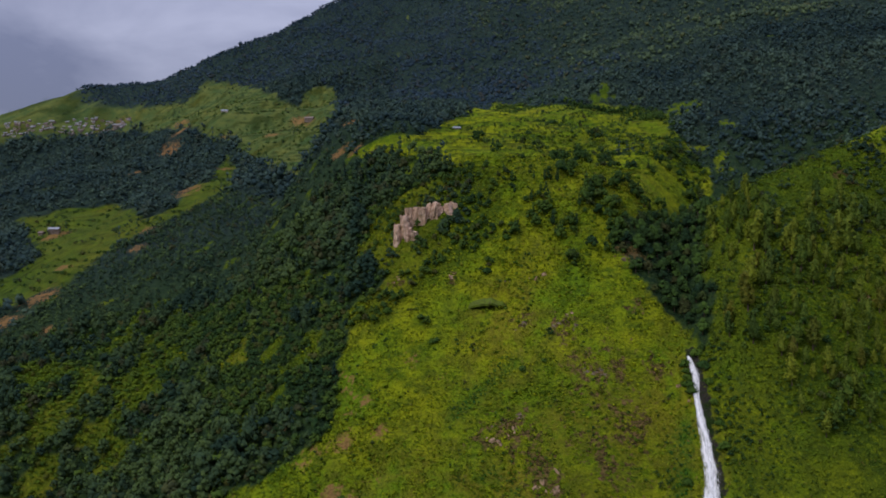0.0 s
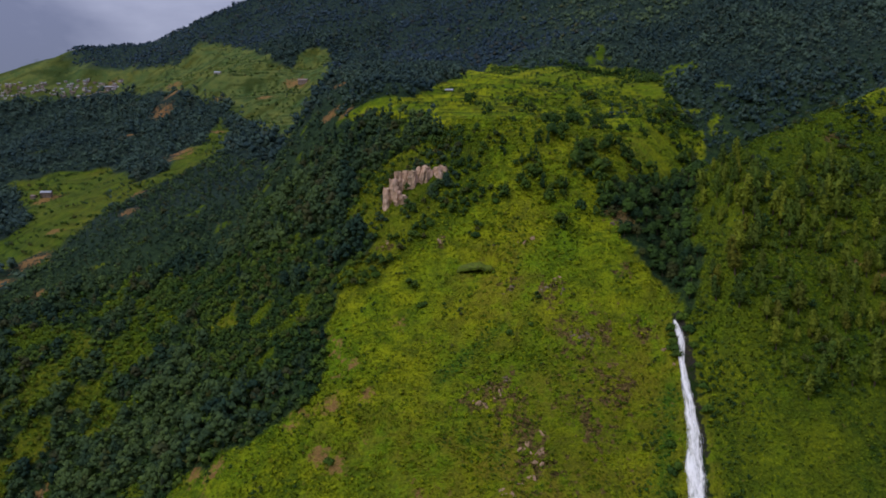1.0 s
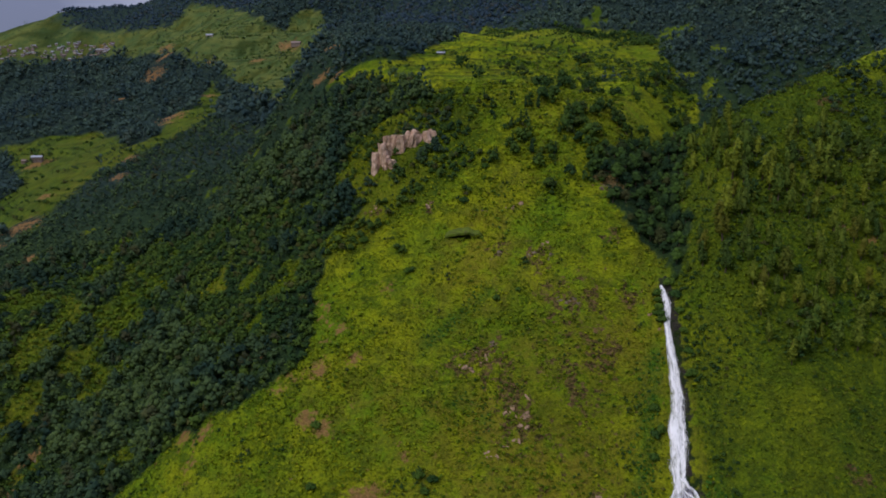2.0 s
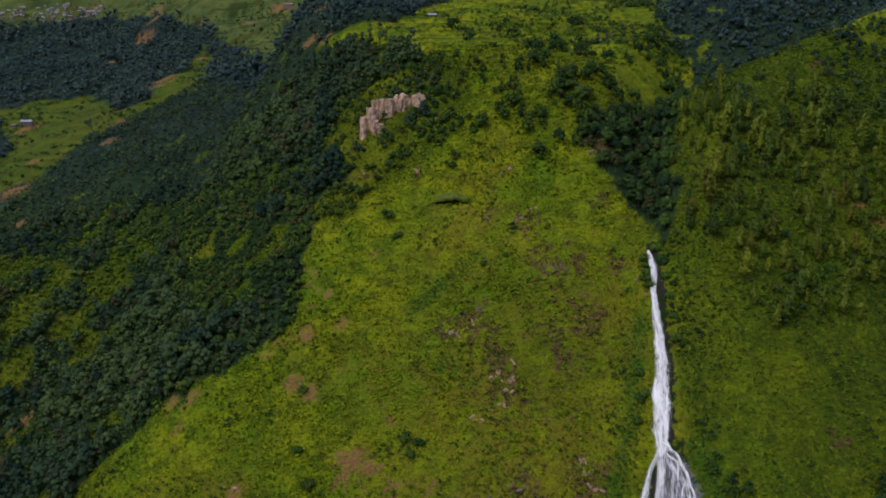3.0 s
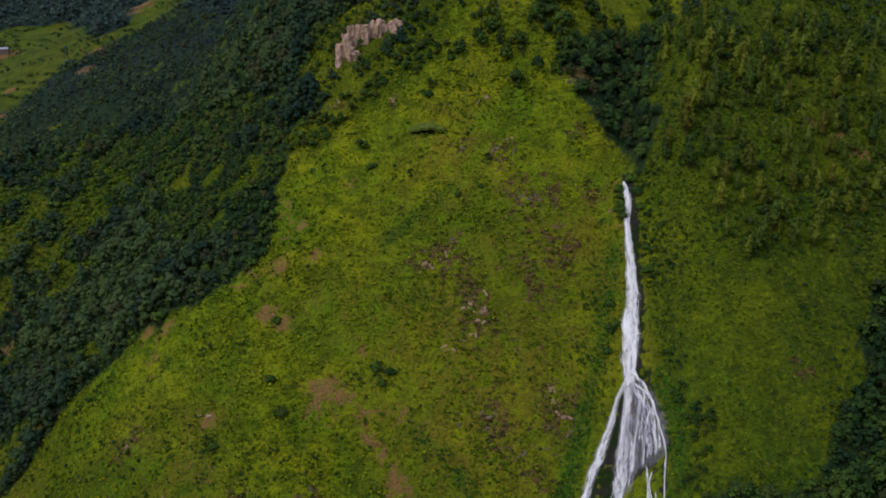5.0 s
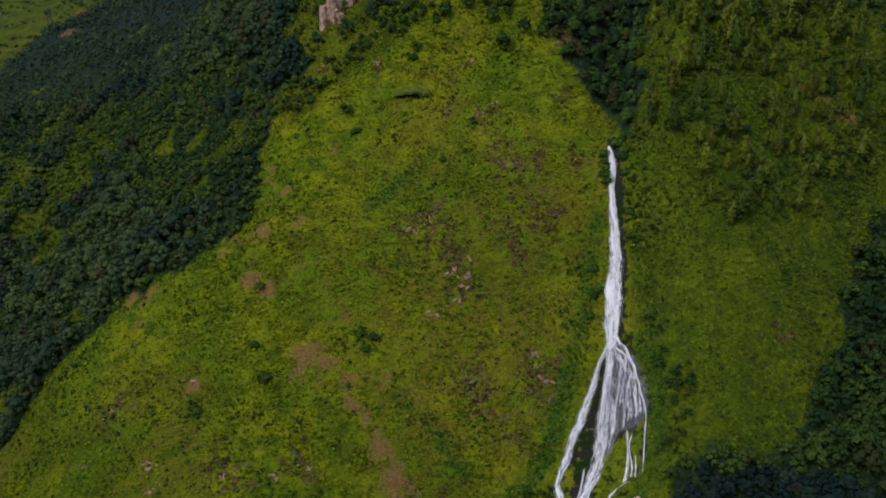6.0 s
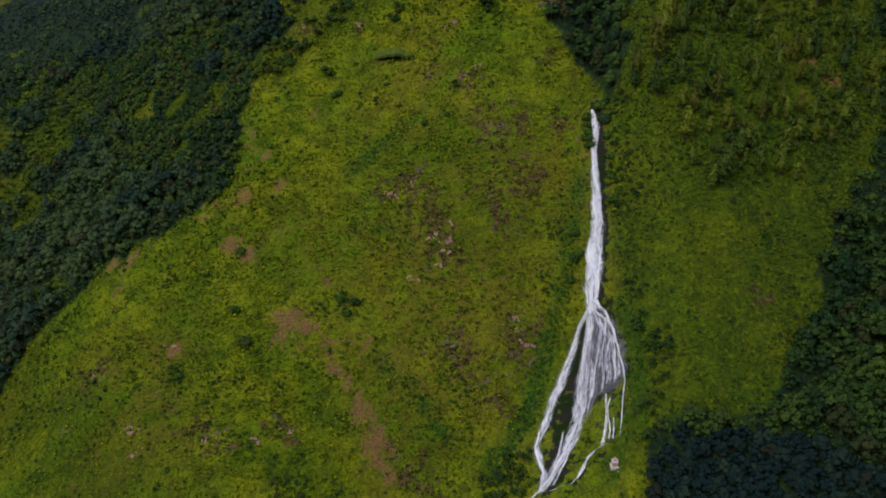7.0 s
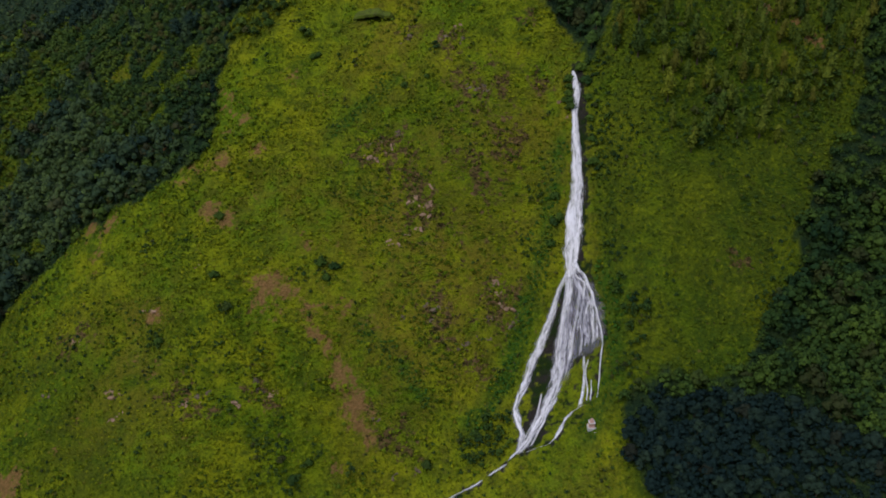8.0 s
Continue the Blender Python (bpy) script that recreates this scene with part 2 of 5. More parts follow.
def lowest(k, *faces):
    """A soft minimum: a convex hill bounded by its faces."""
    a = np.stack(faces)
    m = a.min(axis=0)
    return m - k * np.log(np.exp(-np.clip((a - m) / k, 0, 60)).sum(axis=0))


def highest(k, *faces):
    return -lowest(k, *[-f for f in faces])


def lattice(ix, iy, seed):
    h = (ix.astype(np.int64) * 374761393 + iy.astype(np.int64) * 668265263 + seed * 974711) & 0x7FFFFFFF
    h = ((h ^ (h >> 13)) * 1274126177) & 0x7FFFFFFF
    return ((h ^ (h >> 16)) & 0xFFFF) / 65535.0


def grain(x, y, size, seed=0):
    """Smooth value noise between -1 and 1, with cells of that size in metres."""
    u, v = x / size + 0.37 * seed, y / size + 0.71 * seed
    i, j = np.floor(u), np.floor(v)
    a, b = u - i, v - j
    a, b = a * a * (3 - 2 * a), b * b * (3 - 2 * b)
    top = lattice(i, j, seed) * (1 - a) + lattice(i + 1, j, seed) * a
    low = lattice(i, j + 1, seed) * (1 - a) + lattice(i + 1, j + 1, seed) * a
    return 2 * (top * (1 - b) + low * b) - 1


def fractal(x, y, size, octaves, seed=0):
    total, gain = 0, 1.0
    for n in range(octaves):
        total = total + gain * grain(x * math.cos(n) - y * math.sin(n), x * math.sin(n) + y * math.cos(n), size / 2 ** n, seed + 17 * n)
        gain *= 0.5
    return total


def bare_land(x, y):
    """The smooth hills: a grassy spur, a wooded hill beside it, the gully between them and the mountain behind."""
    face = plane(x, y, 0, 249, 86, -0.05, 1.02, 0.005)
    shoulder = plane(x, y, 40, 360, 205, 0.22, 0.88)
    terraces = plane(x, y, 40, 500, 268, -0.05, 0.24)
    wooded_side = plane(x, y, -160, 380, 111, 0.68, 0.63)
    gully_side = plane(x, y, 95, 305, 170, -1.2, 0.85)
    back_side = plane(x, y, -284, 711, 198, 0.44, -0.12)
    spur = lowest(5, face, shoulder, terraces, wooded_side, gully_side, back_side)
    hill_face = plane(x, y, 150, 250, 128, -0.05, 1.22)
    hill_top = plane(x, y, 170, 330, 212, -0.08, 0.87)
    chute_side = plane(x, y, 90, 240, 84, 1.18, 1.12)
    gully_bank = plane(x, y, 101, 295, 160, 1.0, 0.3)
    hill_back = plane(x, y, 217, 400, 256, 0.5, -0.3)
    hill = lowest(5, hill_face, hill_top, chute_side, gully_bank, hill_back)
    apron = lowest(8, plane(x, y, 130, 200, 70, 0.4, 0.42), plane(x, y, 200, 200, 100, 0.0, 0.42))
    slope = plane(x, y, 210, 700, 313, 0.3, 0.42)
    steep = plane(x, y, 104, 1136, 450, 0.2, 0.62)
    country = plane(x, y, -320, 870, 258, 0.23, 0.35)
    mountain = highest(20, slope, steep, country)
    crest_left = highest(15, plane(x, y, -274, 1600, 658, 1.1, -0.25), plane(x, y, -720, 1430, 435, 0.46, -0.25))
    crest_right = plane(x, y, 583, 1100, 540, -0.5, -0.2)
    foot = plane(x, y, 0, 300, 10, 0.0, 1.3)
    mountain = lowest(15, mountain, crest_left, crest_right, foot)
    valley = -25 + np.maximum(0, -y - 250) * 0.45
    return highest(4, spur, hill, apron, mountain, valley)


def land(x, y):
    x, y = np.asarray(x, float), np.asarray(y, float)
    far = np.clip((y - 380) / 500, 0, 1)
    z = bare_land(x, y)
    z = z + fractal(x, y, 60, 3, 3) * (1.6 + 7 * far) + fractal(x, y, 260, 2, 8) * (14 * far + 16 * np.clip((y - 800) / 300, 0, 1))
    z = z + fractal(x, y, 14, 3, 5) * 0.6 + fractal(x * 0.45, y, 4.5, 2, 6) * 0.35
    # flutes and ribs that run down the steep faces
    rib = np.clip((330 - y) / 60, 0, 1) * np.clip((x - 112) / 25, 0, 1)
    z = z + rib * (2.2 * grain(x + 0.25 * y, y * 0.22, 13, 21) + 1.0 * grain(x + 0.2 * y, y * 0.3, 5, 22))
    # field terraces on the plateau
    flat = np.clip((y - 408) / 12, 0, 1) * np.clip((700 - y) / 60, 0, 1) * np.clip((x + 60) / 15, 0, 1) * np.clip((178 - x) / 15, 0, 1)
    step = z / 3.4
    rest = np.clip((step - np.floor(step) - 0.7) / 0.3, 0, 1)
    z = z + 0.95 * flat * (3.4 * (np.floor(step) + rest) - z)
    # the shallow cave in the grassy face
    mouth = np.clip(1.25 - np.abs(x - 21) / 9.5, 0, 1) > 0.25
    return np.where(mouth & (y > 333.5) & (y < 339.5), np.minimum(z, CAVE_FLOOR - 0.3), z)


CAVE_FLOOR = 1000.0
CAVE_FLOOR = float(land(21.0, 333.2)) + 0.3


def inside(x, y, corners):
    """True where (x, y) lies within the closed outline in the plan."""
    hit = np.zeros(np.shape(x), bool)
    for (xa, ya), (xb, yb) in zip(corners, corners[1:] + corners[:1]):
        if ya != yb:
            hit ^= ((ya > y) != (yb > y)) & (x < (xb - xa) * (y - ya) / (yb - ya) + xa)
    return hit


def wobble(x, y, amount, size=9.0):
    """The same place pushed about a little, for uneven borders."""
    return x + amount * fractal(x, y, size, 2, 31), y + amount * fractal(x, y, size, 2, 47)


# outlines of the plant cover, in the plan
SPUR_WOOD = [(-152, 250), (-126, 283), (-101, 294), (-86, 290), (-63, 295), (-47, 302), (-49, 318), (-47, 343), (-50, 359), (-39, 359),
             (-31, 371), (-40, 388), (-42, 410), (-28, 418), (-14, 417), (2, 405), (5, 424), (-13, 452), (-32, 475), (-60, 504),
             (-97, 558), (-150, 640), (-222, 742), (-268, 668), (-290, 590), (-300, 500), (-290, 380), (-230, 290), (-190, 250)]
GULLY_WOOD = [(81, 353), (86, 338), (92, 326), (100, 317), (107, 309), (107, 301), (106, 293), (110, 298), (114, 310), (119, 325), (124, 345), (132, 368), (146, 388),
              (168, 470), (152, 442), (124, 394), (105, 378), (93, 366)]
SHOULDER = [(28, 385), (62, 352), (82, 345), (100, 368), (138, 386), (166, 440), (184, 505), (110, 470), (60, 428)]
PLATEAU = [(6, 400), (30, 386), (60, 428), (110, 470), (160, 482), (173, 519), (180, 560), (188, 640), (177, 683), (155, 729), (120, 690), (96, 684), (84, 804), (55, 826),
           (27, 696), (7, 597), (-10, 522), (-32, 497), (-57, 509), (-30, 478), (-12, 455), (6, 426)]
MEADOW = [(-102, 600), (-150, 720), (-222, 880), (-253, 930), (-289, 985), (-319, 1010), (-405, 1130), (-447, 1170), (-480, 1175), (-571, 1235), (-658, 1240), (-770, 1230),
          (-1000, 1300), (-1000, 1520), (-735, 1500), (-690, 1390), (-646, 1322), (-564, 1297), (-499, 1284), (-448, 1283), (-431, 1305), (-453, 1358), (-371, 1325), (-279, 1191), (-247, 1152),
          (-225, 1126), (-219, 1166), (-195, 1185), (-166, 1162), (-160, 1070), (-140, 1030), (-90, 690)]
FARM = [(-493, 830), (-459, 835), (-431, 845), (-378, 845), (-312, 735), (-282, 690), (-268, 705), (-262, 730), (-262, 776), (-270, 880), (-277, 939), (-250, 890), (-222, 750),
        (-234, 705), (-246, 665), (-254, 645), (-244, 590), (-270, 580), (-294, 560), (-330, 545), (-355, 552), (-385, 617), (-366, 631), (-390, 699), (-440, 777)]
PINE_HILL = [(144, 384), (150, 350), (190, 352), (215, 340), (222, 300), (204, 284), (182, 264), (156, 256), (134, 262), (116, 282), (114, 302), (119, 318),
             (124, 338), (133, 364)]
DARK_WOOD = [(226, 330), (216, 296), (205, 276), (187, 252), (167, 231), (152, 211), (142, 203), (121, 206), (107, 207), (104, 196), (108, 184), (121, 166),
             (170, 120), (270, 120), (330, 330)]
RIDGE_GRASS = [(160, 345), (186, 346), (216, 354), (240, 352), (240, 392), (200, 372), (182, 362)]


CLUMPS = [(-58, 237, 4.6), (-59, 229, 2.6), (-33, 244, 2.8), (-34, 236, 2.4), (-13, 208, 7.0), (3, 210, 2.6), (-5, 201, 7.0), (-8, 203, 6.0), (14, 206, 3.4), (-58, 207, 2.4), (-90, 284, 3.0),
          (-67, 269, 3.2), (-6, 254, 2.6), (2, 256, 3.0), (85, 271, 5), (80, 261, 5), (115, 222, 5), (110, 214, 4), (92, 290, 3), (108, 262, 4), (108, 250, 4), (110, 240, 5), (46, 317, 2.6), (35, 308, 2.0),
          (14, 319, 2.6), (4, 302, 3.4), (9, 306, 2.6), (-54, 304, 3.0), (-18, 232, 2.6), (26, 236, 3.0)]


def near_line(x, y, stops):
    """The distance in the plan to a broken line."""
    best = np.full(np.shape(x), 1e9)
    for (xa, ya), (xb, yb) in zip(stops, stops[1:]):
        k = np.clip(((x - xa) * (xb - xa) + (y - ya) * (yb - ya)) / ((xb - xa) ** 2 + (yb - ya) ** 2), 0, 1)
        best = np.minimum(best, np.hypot(x - xa - k * (xb - xa), y - ya - k * (yb - ya)))
    return best


# clearings in the spur's wood: x, y, reach
GLADES = [(-62, 392, 4.3), (-44, 397, 6.2), (-205, 440, 6.1), (-108, 377, 7.5), (-159, 420, 6.5), (-178, 432, 6.5), (-205, 398, 5.7), (-237, 416, 8.4), (-232, 396, 9.5),
          (-208, 380, 5.6), (-87, 366, 6.0), (-65, 355, 5.5), (-72, 348, 5.0), (-206, 359, 10.0), (-224, 371, 5.6), (-197, 381, 6.2), (-153, 363, 5.1), (-131, 367, 5.0), (-66, 377, 4.8)]


def spur_gaps(x, y):
    """Clearings open in the lower part of the spur's wood."""
    ragged = 1 + 0.9 * fractal(x, y, 7, 2, 91)
    path = near_line(x, y, [(-232, 470), (-214, 452), (-186, 446), (-165, 424), (-148, 407)]) < 3.0 * ragged
    strip = near_line(x, y, [(-180, 402), (-193, 398), (-202, 391), (-226, 372)]) < 5.0 * ragged
    glade = np.hypot(x + 168, (y - 400) * 0.9) < 12 * ragged
    open_spots = np.min([np.hypot(x - a, y - b) / r for a, b, r in GLADES], axis=0) < 0.7 * ragged
    low_left = np.clip((-135 - x) / 40, 0, 1) * np.clip((450 - y) / 30, 0, 1)
    return ~(path | strip | glade | open_spots | (fractal(x, y, 15, 3, 90) < -0.85 + 0.72 * low_left))


LOW_WOOD = [(-178, 462), (-145, 460), (-100, 425), (-56, 385), (-44, 335), (-72, 322), (-100, 336), (-130, 372), (-178, 400)]


def low_wood(x, y):
    """Where the spur's wood is low and fine."""
    return (inside(*wobble(x, y, 9, 22), LOW_WOOD) & (fractal(x, y, 16, 2, 93) > -0.55)) | (fractal(x, y, 24, 2, 94) > 0.62)


def woodland(x, y):
    """1 where trees stand close, 0 on open ground."""
    u, v = wobble(x, y, 4)
    w = (inside(u, v, SPUR_WOOD) & spur_gaps(x, y)) | inside(u, v, GULLY_WOOD) | inside(u, v, DARK_WOOD)
    u, v = wobble(x, y, 8, 22)
    behind = (v > 430) & ~inside(u, v, PLATEAU) & ~inside(x, y, SHOULDER) & ~inside(u, v, MEADOW) & ~inside(*wobble(x, y, 7, 30), FARM) & ~inside(x, y, SPUR_WOOD)
    behind &= (x < -290) | (x > 100) | (y > 508)
    thin = np.clip((830 - y) / 170, 0, 1) * np.clip((x - 20) / 50, 0, 1) * np.clip((260 - x) / 70, 0, 1)
    behind &= fractal(x, y, 17, 3, 95) > -1.3 + 1.15 * thin
    return w | behind


# bare soil: x, y, reach
SOIL = [(-18, 250, 8.0), (1, 239, 2.6), (6, 235, 3.2), (11, 229, 5.0), (16, 221, 6.0), (-61, 246, 4.5), (-97, 290, 5.0), (-87, 285, 3.5), (-36, 275, 5.0), (-44, 279, 5.0), (-26, 297, 4.5), (-41, 295, 5.0),
        (-34, 310, 2.5), (-104, 206, 7.0), (-266, 768, 15.0), (-267, 748, 9.0), (-268, 659, 8.0), (-265, 891, 9.0), (-228, 972, 12.0), (-203, 1039, 14.0), (-74, 523, 6.0), (-384, 1072, 14.0), (-418, 1168, 14.0), (-394, 750, 12.0), (-253, 598, 8.0), (-313, 596, 9.0), (-269, 489, 6.0), (-306, 552, 13.0), (-318, 522, 12.0), (-272, 667, 6.0), (-62, 512, 5.0), (-386, 1034, 16.0),
        (-400, 960, 12.0), (-188, 1024, 9.0), (-70, 560, 7.0), (176, 302, 3.4), (187, 298, 2.6), (192, 292, 3.0), (196, 291, 3.0), (3, 404, 3.0), (-300, 1010, 9.0),
        (-560, 1262, 14.0), (-190, 338, 5.0), (-193, 325, 4.0), (-400, 742, 10.0)]
# rocky ground: x, y, reach
CRAGS = [(40, 270, 9.0), (39, 280, 6.0), (28, 291, 10.0), (71, 250, 8.0), (45, 247, 8.0), (66, 300, 11.0), (16, 290, 7.0), (38, 276, 8.0), (68, 246, 7.0), (61, 281, 8.0), (52, 319, 8.0), (36, 325, 6.0), (4, 354, 4.0),
         (-23, 362, 4.0), (90, 300, 4.0), (75, 285, 8.0), (-43, 219, 9.0), (-18, 223, 7.0), (-90, 245, 9.0), (60, 232, 7.0), (85, 320, 4.0), (88, 345, 6.0),
         (110, 385, 7.0), (200, 360, 8.0), (150, 232, 5.0), (30, 215, 9.0)]
SPRAY = [(103, 300), (102, 276), (100.5, 258), (97, 245), (87, 228), (77, 207)]


# strips of fresh green where water seeps, and how wide they are
LUSH = [([(18, 242), (30, 235), (40, 226)], 2.6), ([(4, 298), (19, 305), (32, 312)], 2.4), ([(93, 279), (90, 269), (86, 259), (79, 244), (69, 227), (58, 216)], 4.5),
        ([(14, 277), (21, 279), (29, 272)], 2.2), ([(104, 240), (108, 228), (105, 214), (96, 203)], 4.0)]
# the scrubby upper part of the face
UPPER_SCRUB = [(-52, 345), (-40, 360), (-30, 372), (-44, 400), (-30, 418), (0, 406), (4, 420), (28, 412), (30, 385), (28, 366), (8, 362), (-6, 356), (-20, 350), (-36, 346)]
# water over the rock
STREAM = [(74, 204.6), (66, 200.3), (58, 197.8), (50, 196.1), (42, 194)]
FAN = [(97, 245), (102, 236), (103.5, 226), (101, 217), (96, 211), (84, 204), (74, 206), (74, 219), (83, 234), (93, 244)]


def cover(x, y):
    """How far each kind of ground shows: wood floor, soil, rock, wet rock, dry grass."""
    wood = woodland(x, y).astype(float)
    soil, rock = np.zeros(x.shape), np.zeros(x.shape)
    for a, b, r in SOIL:
        u, v = wobble(x, y, 0.35 * r, 5)
        soil = np.maximum(soil, 0.9 * np.clip(1.15 - 0.75 * np.hypot(u - a, (v - b) * 1.15) / r, 0, 1))
    soil = np.maximum(soil, (0.66 + 0.25 * fractal(x, y, 8, 2, 64)) * np.clip(1.6 - near_line(*wobble(x, y, 1.6, 5), [(-12, 252), (-6, 247), (1, 240), (9, 234), (14, 227), (20, 214)]) / 2.1, 0, 1))
    soil = np.maximum(soil, 0.7 * np.clip(1.5 - near_line(x, y, [(-49, 328), (-40, 321), (-44, 318), (-31, 310), (-43, 305)]) / 0.9, 0, 1))
    scuff = np.clip((fractal(x, y * 1.6, 11, 3, 68) - 0.62) / 0.5, 0, 1) * (x > -110) * (x < 30) * (y > 205) * (y < 335)
    soil = np.maximum(soil, 0.55 * scuff)
    for a, b, r in CRAGS:
        u, v = wobble(x, y, 0.45 * r, 6)
        rock = np.maximum(rock, 0.66 * np.clip(1.4 - np.hypot((u - a) * 0.8 + (v - b) * 0.5, (v - b) * 1.2) / r, 0, 1))
    rock = np.maximum(rock, 0.30 * np.clip(1.5 - np.hypot(x - 55, (y - 268) * 0.9) / 42, 0, 1))
    wet = np.clip(1.5 - near_line(x, y, SPRAY) / np.where(y < 246, 5.0, 2.4), 0, 1)
    wet = np.maximum(wet, 0.8 * np.clip(1.4 - near_line(x, y, STREAM) / 1.6, 0, 1))
    wet = np.maximum(wet, np.where(inside(x, y, FAN), np.where(y > 222, 0.85, 0.42), 0.7 * np.clip(1.4 - near_line(x, y, FAN) / 2.4, 0, 1)))
    dry = np.clip(0.25 + 0.6 * fractal(x, y, 45, 2, 77), 0, 1) * 0.75
    dry = np.maximum(dry, 0.75 * np.clip(1.4 - np.hypot(x - 40, (y - 262) * 0.9) / 48, 0, 1) * np.clip(0.7 + 0.6 * fractal(x, y, 14, 2, 78), 0, 1))
    dry = np.maximum(dry, 0.35 * (inside(x, y, MEADOW) | inside(x, y, FARM)) * np.clip(0.3 + fractal(x, y, 35, 2, 6), 0, 1))
    dry = dry * np.where((x > 104) & (y < 400), 0.25, 1.0) * np.where(y > 450, 0.4, 1.0)
    dry = np.maximum(dry * ~inside(x, y, PLATEAU), 0.2 * inside(x, y, PLATEAU) * np.clip(0.5 + fractal(x, y, 18, 2, 5), 0, 1))
    z = land(x, y)
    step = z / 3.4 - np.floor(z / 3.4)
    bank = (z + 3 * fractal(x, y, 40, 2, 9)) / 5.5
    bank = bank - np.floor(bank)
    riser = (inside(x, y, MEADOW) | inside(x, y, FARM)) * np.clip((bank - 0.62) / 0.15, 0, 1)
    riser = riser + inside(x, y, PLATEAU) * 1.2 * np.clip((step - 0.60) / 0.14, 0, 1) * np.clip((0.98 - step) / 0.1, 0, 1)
    scrub = np.clip((x - 100) / 8, 0, 1) * np.clip((400 - y) / 30, 0, 1) * np.clip(0.85 + 0.3 * fractal(x, y, 16, 2, 63), 0, 1)
    scrub = np.maximum(scrub, np.clip((y - 470) / 120, 0, 1) * np.where(inside(x, y, PLATEAU), 0.35 * np.clip((x - 50) / 60, 0, 1), 0.9))
    scrub = np.maximum(scrub, 0.95 * np.clip((-118 - x) / 20, 0, 1))
    scrub = np.maximum(scrub, 0.5 * np.clip(1.3 - np.hypot(x - 58, (y - 262) * 1.0) / 42, 0, 1) * np.clip(0.6 + 0.9 * fractal(x, y, 12, 2, 61), 0, 1))
    scrub = np.maximum(scrub, 0.9 * np.clip((-44 - x) / 26, 0, 1) * np.clip((262 - y) / 14, 0, 1) * np.clip(0.7 + 0.8 * fractal(x, y, 12, 2, 65), 0, 1))
    scrub = np.maximum(scrub, inside(*wobble(x, y, 5, 12), UPPER_SCRUB) * np.clip(0.75 + 0.5 * fractal(x, y, 14, 2, 66), 0, 1))
    scrub = np.maximum(scrub, 0.95 * inside(x, y, SPUR_WOOD))
    lush = np.zeros(x.shape)
    for stops, reach in LUSH:
        lush = np.maximum(lush, np.clip(1.35 - near_line(x, y, stops) / reach + 0.35 * fractal(x, y, 4, 2, 62), 0, 1))
    # haze tint of the far grass: the meadow, and all ground past y 1000
    hazy_pasture = np.where(inside(x, y, MEADOW), 1.0, np.where(inside(x, y, FARM), 0.2, 0.0))
    hazy_pasture = np.maximum(hazy_pasture, np.clip((y - 1000) / 100, 0, 1))
    # undergrowth takes the haze tint with distance, from y 470 on
    hazy_brush = np.clip((y - 470) / 130, 0, 1)
    return {"hazy_brush": hazy_brush, "hazy_pasture": hazy_pasture, "lush": lush, "riser": riser, "scrub": scrub, "wood": wood, "earth": soil, "rock": rock, "wet": wet, "dry": dry}


def lines(dense, step, middle, mid_step, wide, end, grow=1.09):
    """Grid lines: dense between the two values of dense, wider over the middle ground, then ever wider out to the ends."""
    a = list(np.arange(dense[0], dense[1] + step, step))
    up, gap = a[-1], step
    while up < end[1]:
        gap = min(gap * grow, mid_step if up < middle[1] else wide)
        up += gap
        a.append(up)
    low, gap = a[0], step
    while low > end[0]:
        gap = min(gap * grow, mid_step if low > middle[0] else wide)
        low -= gap
        a.insert(0, low)
    return np.array(a)


def sheet(name, xs, ys):
    gx, gy = np.meshgrid(xs, ys)
    x, y = gx.ravel(), gy.ravel()
    z = land(x, y)
    me = bpy.data.meshes.new(name)
    n, m = len(xs), len(ys)
    i = (np.arange(m - 1)[:, None] * n + np.arange(n - 1)[None, :]).ravel()
    quads = np.stack([i, i + 1, i + n + 1, i + n], axis=1)
    me.vertices.add(len(x))
    me.vertices.foreach_set("co", np.stack([x, y, z], axis=1).astype(np.float32).ravel())
    me.loops.add(quads.size)
    me.loops.foreach_set("vertex_index", quads.astype(np.int32).ravel())
    me.polygons.add(len(quads))
    me.polygons.foreach_set("loop_start", np.arange(0, quads.size, 4, dtype=np.int32))
    me.polygons.foreach_set("use_smooth", np.ones(len(quads), bool))
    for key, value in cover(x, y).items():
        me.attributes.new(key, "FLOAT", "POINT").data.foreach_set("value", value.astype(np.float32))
    me.update(calc_edges=True)
    me.materials.append(GROUND)
    return me


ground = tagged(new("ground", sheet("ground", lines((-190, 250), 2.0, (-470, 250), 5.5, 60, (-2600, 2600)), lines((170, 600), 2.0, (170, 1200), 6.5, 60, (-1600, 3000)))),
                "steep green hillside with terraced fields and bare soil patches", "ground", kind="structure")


# ---- plants ----
def rng_of(seed):
    return np.random.default_rng(seed)


T_ICO = (1 + 5 ** 0.5) / 2
ICO_V = np.array([(-1, T_ICO, 0), (1, T_ICO, 0), (-1, -T_ICO, 0), (1, -T_ICO, 0), (0, -1, T_ICO), (0, 1, T_ICO),
                  (0, -1, -T_ICO), (0, 1, -T_ICO), (T_ICO, 0, -1), (T_ICO, 0, 1), (-T_ICO, 0, -1), (-T_ICO, 0, 1)]) / math.hypot(1, T_ICO)


